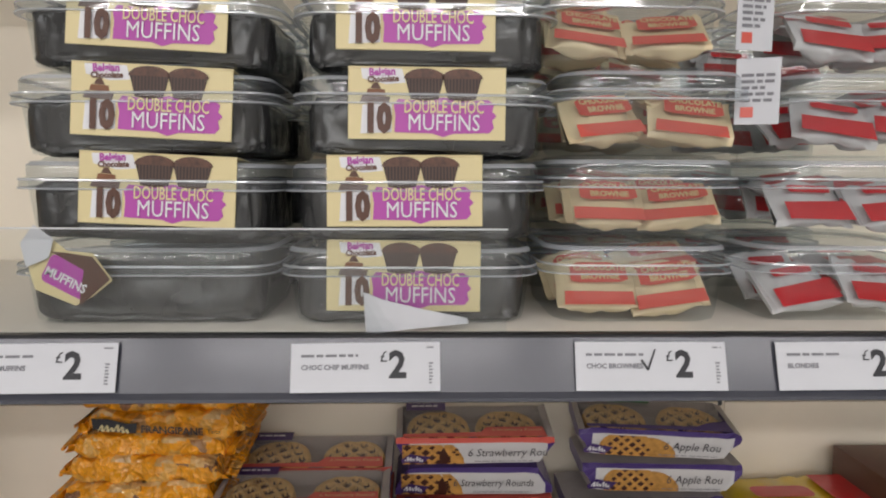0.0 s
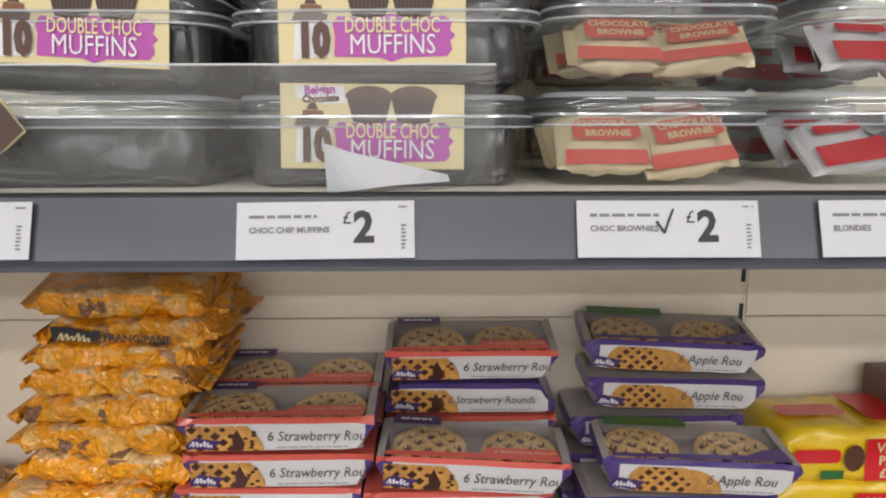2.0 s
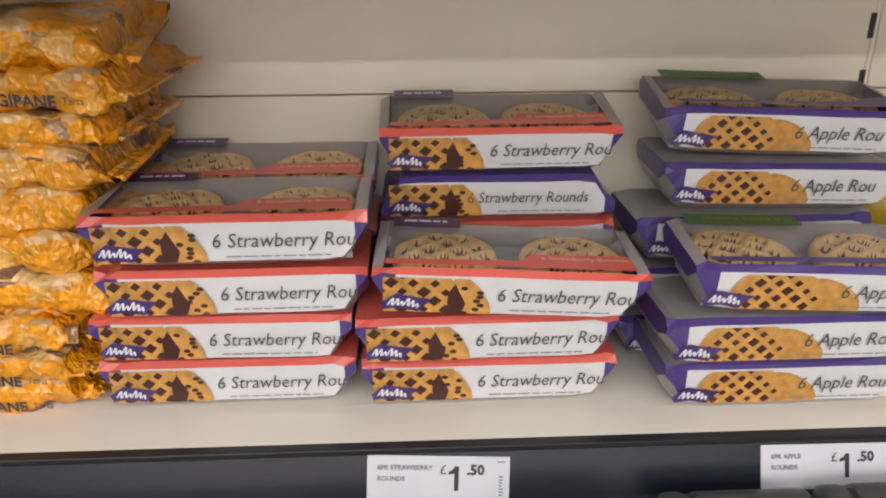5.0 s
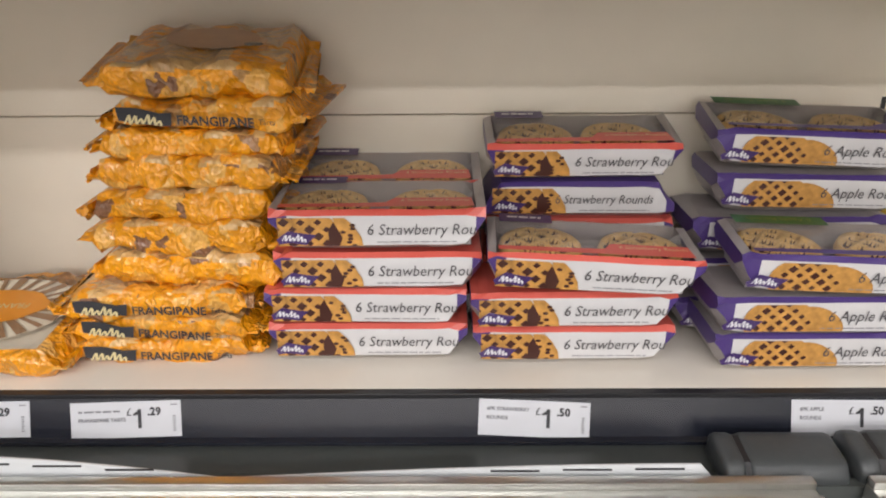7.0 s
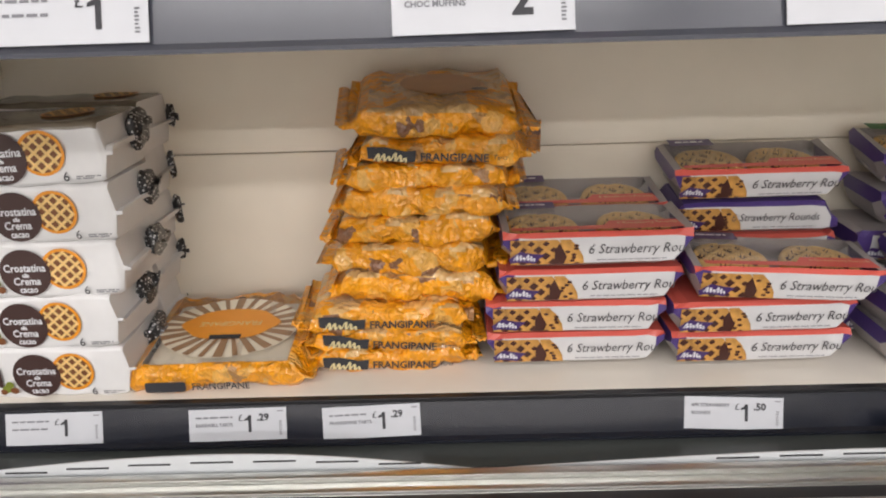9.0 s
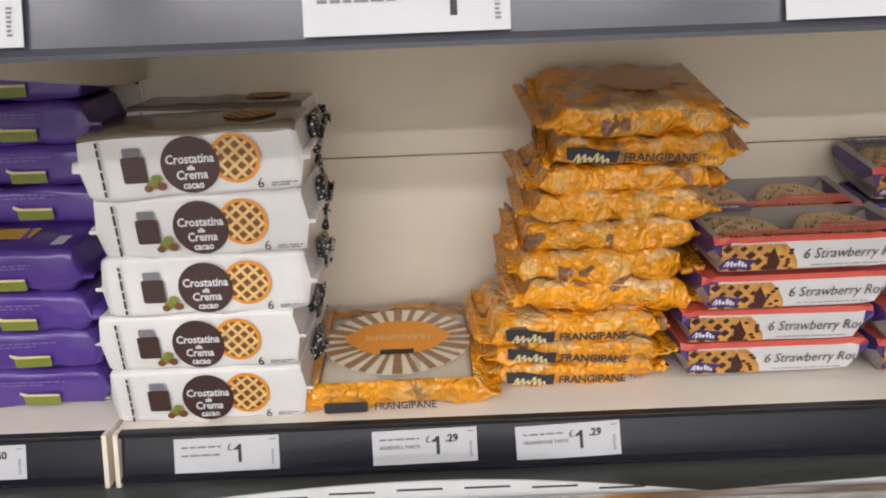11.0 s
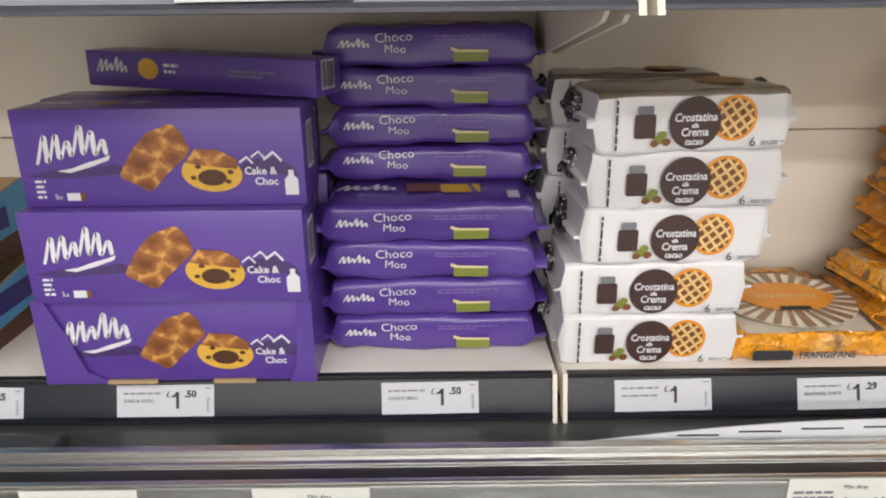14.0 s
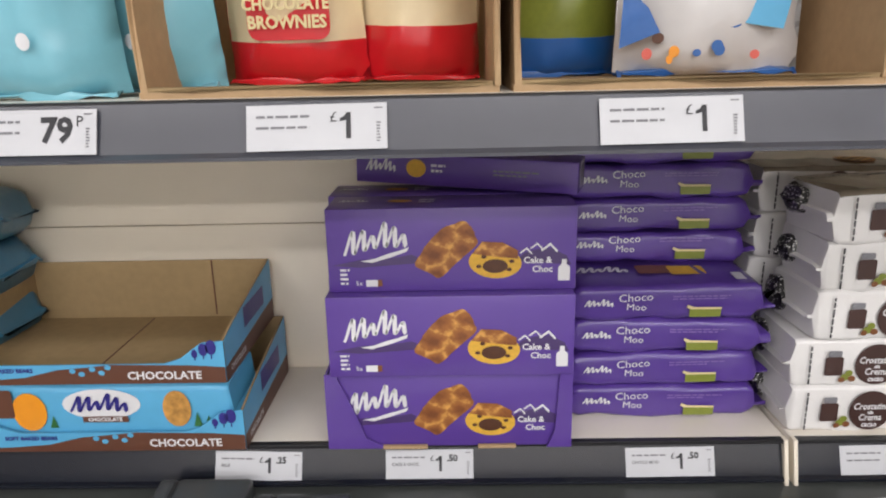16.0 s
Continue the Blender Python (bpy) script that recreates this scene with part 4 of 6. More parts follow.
def frangipane_pack(m, seed, named, top=False, w=0.140, d=0.098, h=0.0215):
    ob = thing("tart_pack", m, "clear and orange film pack of frangipane tarts", "tart pack", "stack of frangipane packs")
    bm = pillow(w, d, h, taper=0.012, pinch=0.55, seal=0.008, crinkle=0.0036, seed=seed, corner=0.34, z_seal=0.34, mi_top=1)
    part("wrapper", bm, ["frangi", "frangi_top"], ob, "crinkled orange and clear film", smooth=65)
    rng = random.Random(seed + 500)
    for sx in (-1, 1):
        part("end_seal", pillow(0.006, d * 0.86, 0.0020, taper=0.002, pinch=0.6, seal=0.002, crinkle=0.0022, seed=seed + sx, corner=0.2), "frangi", ob, "crimped film seal", m=pose(sx * (w / 2 + 0.009), d * 0.05, h * 0.30, 0, sx * rng.uniform(5, 30), rng.uniform(-6, 6)), smooth=50)
    if top:
        part("label_plate", flat(oval(0.004, d * 0.5, 0.034, 0.024, 28), h + 0.0036), "label_brown", ob, "orange-brown oval label")
        part("label_spot", flat(oval(0.036, d * 0.36, 0.007, 0.004, 14), h + 0.0042), "grey_film", ob)
    if named:
        part("brand_patch", flat([(-0.056, -0.0045), (-0.040, -0.0062), (-0.018, -0.0060), (-0.017, 0.0036), (-0.026, 0.0026), (-0.042, 0.0056), (-0.057, 0.0052)], 0), "ink", ob, m=front(0, h * 0.5, -0.0050, 0, -4))
        part("brand_mark", script_mark(0.027, 0.0085), "cream_print", ob, m=front(-0.037, h * 0.5, -0.0056, 0, -4))
        part("wording", text_mesh("FRANGIPANE", 0.0094, "ink", 0, 0.98, 0.00025, "LEFT"), None, ob, m=front(-0.0140, h * 0.46, -0.0052, 0, -3))
        part("wording", text_mesh("Tarts", 0.0058, "ink", 0.1, 0.95, 0, "LEFT"), None, ob, m=front(0.044, h * 0.36, -0.0052, 0, -3))
    return ob


F_RNG = random.Random(21)
F_X = (-0.279, -0.278, -0.2795, -0.252, -0.258, -0.2525, -0.246, -0.241, -0.231, -0.232)
F_TOP = (0.0205, 0.0385, 0.060, 0.0870, 0.112, 0.1355, 0.159, 0.179, 0.200, 0.226)
low = 0.0
for i, x in enumerate(F_X):
    frangipane_pack(pose(x, 0.628 if i < 3 else 0.638 + 0.001 * (i - 3), SHELF + low, (0, 1, 2, 2, 3, 4, 5, 5, 7, 13)[i], F_RNG.uniform(-2.0, 2.0), F_RNG.uniform(-4, 4)), 30 + i, i in (0, 1, 2, 8), i == 9, w=0.134, h=F_TOP[i] - low)
    low = F_TOP[i]


def bakewell_pack(m, seed):
    ob = thing("tart_pack", m, "clear film pack of striped iced tarts with an orange oval label", "tart pack")
    w, d, h = 0.150, 0.125, 0.023
    part("tart_layer", box(-0.062, 0.062, 0.012, d - 0.012, 0.002, h - 0.003, 0.006, 2), "bake_stripe", ob, "pale iced tarts", smooth=40)
    bm = bmesh.new()
    for i in range(26):
        th = radians(i * 360 / 26 + 8)
        c, s = math.cos(th), math.sin(th)
        hw = 0.0021 + 0.0007 * math.sin(i * 2.4)
        p0, p1 = (0.026 * c, 0.019 * s), (0.062 * c, 0.050 * s)
        flat([(p0[0] - hw * s, 0.062 + p0[1] + hw * c), (p1[0] - hw * s * 1.5, 0.062 + p1[1] + hw * c * 1.5), (p1[0] + hw * s * 1.5, 0.062 + p1[1] - hw * c * 1.5), (p0[0] + hw * s, 0.062 + p0[1] - hw * c)], h + 0.0024 + 0.00003 * i, bm)
    # icing and stripes sit above the film to look bright from the camera
    part("iced_panel", flat(oval(0, 0.062, 0.062, 0.050, 36), h + 0.0018), "bake_stripe", ob, "white icing, raised above the film to fit the view")
    part("icing_stripe", bm, "icing_brown", ob, "brown icing stripes")
    bm = pillow(w, d, h, taper=0.014, pinch=0.5, seal=0.008, crinkle=0.003, seed=seed, corner=0.34, z_seal=0.3)
    for f in bm.faces:
        c = f.calc_center_median()
        if c.y < 0.016 or abs(c.x) > w / 2 - 0.016 or c.y > d - 0.010:
            f.material_index = 1
    part("wrapper", bm, ["film", "frangi"], ob, "glossy clear film with an orange border", smooth=50)
    part("label_plate", flat([(x * (1 + 0.06 * math.cos(6 * k * 0.2244)), y) for k, (x, y) in enumerate(oval(0, 0.064, 0.043, 0.026, 28))], h + 0.0036), "orange", ob, "orange oval label")
    part("label_wording", text_mesh("FRANGIPANE", 0.0105, "cream_print", 0, 0.9), None, ob, m=pose(0, 0.064, h + 0.0040, 0, 0, 180))
    part("brand_patch", flat(rect(-0.014, 0.014, 0.038, 0.045), h + 0.0041), "ink", ob)
    part("brand_patch", flat(rounded(-0.056, -0.022, -0.0045, 0.0045, 0.002), 0), "ink", ob, m=front(0, h * 0.42, -0.0068, -10))
    part("wording", text_mesh("FRANGIPANE", 0.0085, "ink", 0, 0.95, 0.0001, "LEFT"), None, ob, m=front(-0.017, h * 0.42, -0.0072, -10))


bakewell_pack(pose(-0.424, 0.602, SHELF, 6.0, 0, 0.5), 71)


def tart_print():
    """The pieces of a printed lattice tart: rim, filling and strips."""
    made = [mesh_of("tart_rim", flat(oval(0.038, 0.025, 0.0185, 0.0185, 30)), "orange"), mesh_of("tart_filling", flat(oval(0.038, 0.025, 0.0158, 0.0158, 30), 0.0001), "choc_mid")]
    for ang in (38, -52):
        for k in (-1.5, -0.5, 0.5, 1.5):
            o = k * 0.0072
            hl = math.sqrt(0.0158 ** 2 - o * o)
            c, s = math.cos(radians(ang)), math.sin(radians(ang))
            q = [(-hl, o - 0.0012), (hl, o - 0.0012), (hl, o + 0.0012), (-hl, o + 0.0012)]
            made.append(mesh_of("tart_strip", flat([(0.038 + x * c - y * s, 0.025 + x * s + y * c) for x, y in q], 0.00025 + 0.00008 * (ang > 0)), "tan_pale"))
    return made


TART_PRINT = tart_print()


def crostatina_pack(m, seed, shown_top=False):
    w, d, h = 0.150, 0.082, 0.0465
    ob = thing("tart_pack", m, "white film pack of six lattice cocoa tarts", "tart pack", "packs of cocoa tarts")
    bm = pillow(w, d, h, taper=0.007, pinch=0.86, seal=0.005, crinkle=0.0013, seed=seed, corner=0.10, z_seal=0.5, mi_top=1 if shown_top else 0)
    part("wrapper", bm, ["white_carton", "grey_film"], ob, "glossy white film", smooth=50)
    e = -0.0022
    part("name_disc", flat(oval(0.0, 0.0225, 0.0195, 0.0195, 36), 0.0003), "brown_disc", ob, "dark brown printed disc", m=front(0, 0, e))
    for s, y, size in (("Crostatina", 0.0265, 0.0088), ("alla", 0.0205, 0.0045), ("Crema", 0.0155, 0.0088), ("cacao", 0.0085, 0.0072)):
        part("wording", text_mesh(s, size, "white", 0.1, 0.86, 0.0002), None, ob, m=front(0.0, y, e - 0.0006))
    for me in TART_PRINT:
        part("tart_picture", me, None, ob, m=front(-0.0050, 0.0020, e + 0.0003) @ Matrix.Diagonal((0.92, 0.92, 1, 1)))
    bm = flat(rounded(-0.038, -0.022, 0.012, 0.030, 0.002), 0)
    part("jar_picture", bm, "brown_disc", ob, "printed jar of cocoa cream", m=front(-0.0075, 0, e))
    part("jar_picture", flat(rounded(-0.036, -0.024, 0.030, 0.036, 0.0015), 0), "ink_grey", ob, m=front(-0.0075, 0, e))
    bm = bmesh.new()
    for i, (x, y, r) in enumerate(((-0.021, 0.0105, 0.004), (-0.015, 0.009, 0.0035), (-0.018, 0.0145, 0.0035), (-0.024, 0.008, 0.003))):
        flat(oval(x, y, r, r * 0.85, 12), 0.0001 * i, bm, i % 2)
    part("nut_picture", bm, ["lime", "choc_mid"], ob, m=front(-0.006, 0, e - 0.0004))
    rng = random.Random(seed)
    part("brand_mark", bars(-0.0185, 0.0185, -0.0017, 0.0017, rng), "ink", ob, "dark brand mark", m=front(-0.0590, 0.0225, e - 0.0006, 0, 90))
    part("count", text_mesh("6", 0.010, "ink"), None, ob, m=front(0.045, 0.0065, e - 0.0006))
    part("small_print", bars(0.052, 0.070, 0.004, 0.0072, rng, None, 2), "ink_grey", ob, m=front(0, 0, e))
    for sx in (-1, 1):
        bm = pillow(0.009, 0.026, h * 0.62, taper=0.003, pinch=0.6, seal=0.003, crinkle=0.0034, seed=seed + sx, corner=0.35)
        part("end_fold", bm, "spotted", ob, "black and white spotted fold of the wrapper end", m=pose(sx * (w / 2 + 0.003), d - 0.034, h * 0.30, rng.uniform(-18, 18)), smooth=50)
    if shown_top:
        part("top_edge", flat(rect(-w / 2 + 0.012, w / 2 - 0.012, d - 0.016, d - 0.012), h + 0.0012), "spotted", ob)
        for me in TART_PRINT:
            part("top_tart_picture", me, None, ob, m=pose(-0.003, 0.012, h + 0.0016) @ Matrix.Diagonal((1, 1.25, 1, 1)))
    return ob


for i, (x, y) in enumerate(((-0.568, 0.597), (-0.568, 0.597), (-0.556, 0.596), (-0.552, 0.596), (-0.551, 0.592))):
    crostatina_pack(pose(x, y, SHELF + 0.0457 * i, 0, (0.4, -0.6, 0.5, -0.8, -1.0)[i], (1, -1, 2, 0, 3)[i]), 50 + i, i == 4)
for i in range(5):
    crostatina_pack(pose(-0.578 + 0.003 * i, 0.703, SHELF + 0.0457 * i + 0.001, 0, 0.5, (2, -1, 0, 2, -2)[i]), 60 + i, i == 4)


def choco_pack(m, seed, shown_top=False, w=0.180, d=0.100, h=0.0345):
    ob = thing("biscuit_pack", m, "glossy purple film pack of chocolate biscuits", "biscuit pack", "stack of purple biscuit packs")
    bm = pillow(w, d, h, taper=0.011, pinch=0.60, seal=0.009, crinkle=0.0019, seed=seed, corner=0.22, z_seal=0.36)
    part("wrapper", bm, "purple_film", ob, "glossy purple film", smooth=50)
    e = -0.0026
    rng = random.Random(seed)
    part("wording", text_mesh("Choco", 0.0108, "white", 0, 1.08, 0.0), None, ob, m=front(-0.030, 0.0240, e, 0, 3))
    part("wording", text_mesh("Moo", 0.0095, "white", 0, 1.05, 0.0), None, ob, m=front(-0.029, 0.0145, e, 0, -2))
    part("brand_mark", script_mark(0.026, 0.008), "white", ob, "white brand mark", m=front(-0.0625, 0.0195, e))
    bm = bmesh.new()
    flat(rounded(0.020, 0.049, 0.0040, 0.0125, 0.0012), 0, bm, 0)
    flat([(0.017, 0.0140), (0.021, 0.0118), (0.049, 0.0116), (0.049, 0.0136), (0.024, 0.0140), (0.018, 0.0162)], 0.0002, bm, 1)
    part("picture_panel", bm, ["lime", "cream_print"], ob, "printed meadow panel", m=front(0, 0, e))
    part("small_print", bars(0.004, 0.056, 0.021, 0.026, rng, None, 2), "lavender", ob, m=front(0, 0, e))
    if shown_top:
        t = h + 0.0016
        part("top_mark", script_mark(0.050, 0.018), "white", ob, "white brand mark", m=pose(-0.052, d * 0.42, t))
        bm = bmesh.new()
        flat(rounded(-0.020, 0.016, 0.030, 0.052, 0.003), t, bm, 0)
        flat(rounded(0.010, 0.044, 0.026, 0.048, 0.003), t + 0.0003, bm, 1)
        part("biscuit_picture", bm, ["choc_mid", "yellow"], ob)
        part("code_patch", flat(rect(0.066, 0.076, 0.012, 0.030), t), "white", ob)
    return ob


C_POS = [(-0.748, 0.627, 0), (-0.748, 0.627, 0), (-0.750, 0.626, 0), (-0.750, 0.624, 4), (-0.749, 0.680, 0), (-0.747, 0.680, 0), (-0.748, 0.680, 0), (-0.748, 0.680, 0)]
z = SHELF
for i, (x, y, tilt) in enumerate(C_POS):
    hh = 0.0335 if i != 4 else 0.030
    choco_pack(pose(x, y, z, tilt, (0.3, -0.4, 0.2, 0, 0.3, -0.2, 0.5, 0)[i], (0, 1, -1, 0.5, 0, -0.6, 1, 0)[i]), 80 + i, i in (3, 7), h=hh, d=0.100 if i < 4 else 0.072)
    z += hh + (0.006 if i == 3 else 0.0005)


def choc_box(m, seed, art=True, w=0.213, d=0.056, h=0.0735, case=False):
    ob = thing("cake_box", m, "purple cardboard box of chocolate-filled cakes" + (" in a torn-open display case" if case else ""), "cake box", "purple cake boxes")
    part("carton", box(-w / 2, w / 2, 0, d, 0, h, 0.0012, 2), "purple", ob, "glossy purple carton", smooth=40)
    e = -0.0006
    if art:
        part("brand_mark", script_mark(0.054, 0.027), "white", ob, "white brand mark", m=front(-0.064, h * 0.66, e, 0, 8))
        art_m = front(-0.0060, -0.002, e) @ Matrix.Diagonal((1.08, 1.04, 1, 1))
        # printed cakes: a bar of rounded lobes and a cut half
        ca, sa = math.cos(radians(48)), math.sin(radians(48))
        loaf = []
        for k in range(32):
            q = 2 * math.pi * k / 32
            u, v = math.copysign(abs(math.cos(q)) ** 0.6, math.cos(q)) * 0.0275, math.copysign(abs(math.sin(q)) ** 0.6, math.sin(q)) * 0.0150
            swell = 1 + 0.07 * math.sin(q * 5 + 0.6)
            loaf.append((0.002 + (u * ca - v * sa) * swell, 0.0375 + (u * sa + v * ca) * 0.92 * swell))
        part("cake_picture", flat(loaf), "loaf_print", ob, "printed golden brown cake", m=art_m)
        part("cut_cake_picture", flat(oval(0.040, 0.026, 0.021, 0.0135, 26, turn=-5), 0.0003), "yellow", ob, m=art_m)
        part("chocolate_picture", flat([(0.022, 0.034), (0.032, 0.032), (0.058, 0.029), (0.058, 0.036), (0.046, 0.043), (0.030, 0.044)], 0.0005), "loaf_print", ob, m=art_m)
        part("filling_picture", flat(oval(0.040, 0.023, 0.010, 0.006, 18), 0.0006), "choc", ob, m=art_m)
        for x, y in ((0.027, 0.023), (0.053, 0.027), (0.051, 0.020), (0.031, 0.031)):
            part("filling_picture", flat(oval(x, y, 0.0022, 0.0016, 8), 0.0007), "choc", ob, m=art_m)
        part("hill_print", flat([(-0.103, 0.024), (-0.078, 0.022), (-0.020, 0.026), (-0.034, 0.033), (-0.052, 0.030), (-0.078, 0.029)], 0.0), "dark_purple", ob, m=front(0, 0, -0.0003))
        part("hill_print", flat([(0.055, 0.026), (0.102, 0.022), (0.098, 0.030), (0.085, 0.037), (0.072, 0.036), (0.062, 0.033)], 0.0), "dark_purple", ob, m=front(0, 0, -0.0003))
        for s, x, y in (("Cake &", 0.0735, 0.0265), ("Choc", 0.0775, 0.0185)):
            part("wording", text_mesh(s, 0.0080, "white", 0, 1.0, 0.0002), None, ob, m=front(x, y, e - 0.0004))
        for x, y, s in ((0.064, 0.036, 0.006), (0.073, 0.040, 0.006), (0.084, 0.039, 0.008)):
            part("mountain_print", flat([(x - s, y - s * 0.4), (x, y + s * 0.35), (x + s * 0.8, y - s * 0.5), (x + s * 0.7, y - s * 0.75), (x, y + s * 0.05), (x - s * 0.9, y - s * 0.6)]), "white", ob, m=front(0, 0, e - 0.0004))
        part("mountain_print", flat([(-0.078, 0.028), (-0.068, 0.0265), (-0.052, 0.031), (-0.038, 0.036), (-0.036, 0.040), (-0.044, 0.037), (-0.055, 0.034), (-0.066, 0.030)]), "white", ob, m=front(0, 0, e - 0.0004))
        if not case:
            part("bottle_print", flat([(0.091, 0.008), (0.101, 0.008), (0.101, 0.020), (0.098, 0.023), (0.098, 0.027), (0.094, 0.027), (0.094, 0.023), (0.091, 0.020)]), "white", ob, m=front(0, 0, e))
            part("nutrition_print", bars(-0.096, -0.088, 0.006, 0.022, random.Random(seed), None, 4), "white", ob, m=front(0, 0, e))
            part("count", text_mesh("5x", 0.006, "white"), None, ob, m=front(-0.080, 0.008, e - 0.0003))
            part("swatch", flat(rect(-0.074, -0.064, 0.005, 0.011)), "white", ob, m=front(0, 0, e))
            part("swatch", flat(rect(-0.064, -0.060, 0.005, 0.011)), "choc_mid", ob, m=front(0, 0, e))
    rng = random.Random(seed)
    bar_h = min(0.018, h * 0.40)
    patch = part("barcode", flat(rect(-0.012, 0.012, -bar_h, bar_h)), "white", ob, "printed barcode", m=pose(w / 2 + 0.0006, d * 0.45, h * 0.58, 90, 0, 90))
    bm = bmesh.new()
    x = -0.010
    while x < 0.010:
        s = rng.uniform(0.0005, 0.0013)
        flat(rect(x, x + s, -bar_h * 0.84, bar_h * 0.84), 0, bm)
        x += s + rng.uniform(0.0005, 0.0012)
    tagged(part("barcode_line", bm, "ink", patch, m=pose(0, 0, 0.0004)), "fine black barcode lines", kind="stuff")
    part("top_mark", script_mark(0.026, 0.010), "white", ob, m=pose(-0.085, d * 0.55, h + 0.0007))
    part("top_cake", flat(oval(-0.045, d * 0.5, 0.011, 0.006, 18), h + 0.0007), "tan", ob)
    part("top_print", bars(-0.028, -0.014, d * 0.35, d * 0.65, rng, None, 2), "white", ob, m=pose(0, 0, h + 0.0007))
    return ob


for lev, (x, y) in enumerate(((-0.953, 0.579), (-0.953, 0.571), (-0.951, 0.585))):
    for k in range(3 if lev < 2 else 2):
        if lev == 0 and k == 0:
            continue
        choc_box(pose(x + (0.003, -0.004, 0.004)[k], y + 0.0575 * k, SHELF + 0.0737 * lev), 90 + lev * 5 + k, k == 0)
choc_box(pose(-0.953, 0.579, SHELF), 90, True, case=True)
TOP_BOX = choc_box(pose(-0.938, 0.655, SHELF + 0.2245, 0, 1.5, -17), 120, False, w=0.214, d=0.045, h=0.029)
for what, ink, m in ((script_mark(0.030, 0.014), "white", front(-0.080, 0.018, -0.0006)), (flat(oval(-0.045, 0.016, 0.010, 0.0085, 18)), "yellow", front(0, 0, -0.0006)),
                     (bars(-0.030, -0.016, 0.012, 0.022, random.Random(3), None, 2), "white", front(0, 0, -0.0006)), (bars(0.030, 0.072, 0.012, 0.019, random.Random(4), None, 2), "ink_grey", front(0, 0, -0.0006))):
    part("print", what, ink, TOP_BOX, m=m)


def display_case():
    """The purple shelf-ready case round the lowest boxes: low front with slanting cut edges, two sides."""
    ob = thing("display_case", pose(-0.953, 0.5765, SHELF), "torn-open purple cardboard display case on the shelf", "display case")
    h = 0.0735
    for pts in ([(-0.110, 0), (-0.055, 0), (-0.075, 0.010), (-0.084, 0.036), (-0.100, h), (-0.110, h)], [(0.110, 0), (0.088, 0), (0.095, 0.016), (0.099, h), (0.110, h)]):
        bm = bmesh.new()
        a = [bm.verts.new((x, -0.001, z)) for x, z in pts]
        b = [bm.verts.new((x, 0.001, z)) for x, z in pts]
        n = len(pts)
        bm.faces.new(a)
        bm.faces.new(b[::-1])
        for i in range(n):
            bm.faces.new((a[i], a[(i + 1) % n], b[(i + 1) % n], b[i]))
        bmesh.ops.recalc_face_normals(bm, faces=bm.faces[:])
        part("front_flap", bm, "purple", ob, "torn front flap")
    for sx in (-0.1085, 0.1085):
        part("side_wall", box(sx - 0.001, sx + 0.001, 0.002, 0.172, 0.0, h), "purple", ob)
    for x0, x1 in ((-0.060, -0.020), (0.026, 0.060)):
        part("torn_edge", box(x0, x1, -0.002, 0.001, 0.0, 0.003), "card", ob, "torn bare cardboard edge")


display_case()


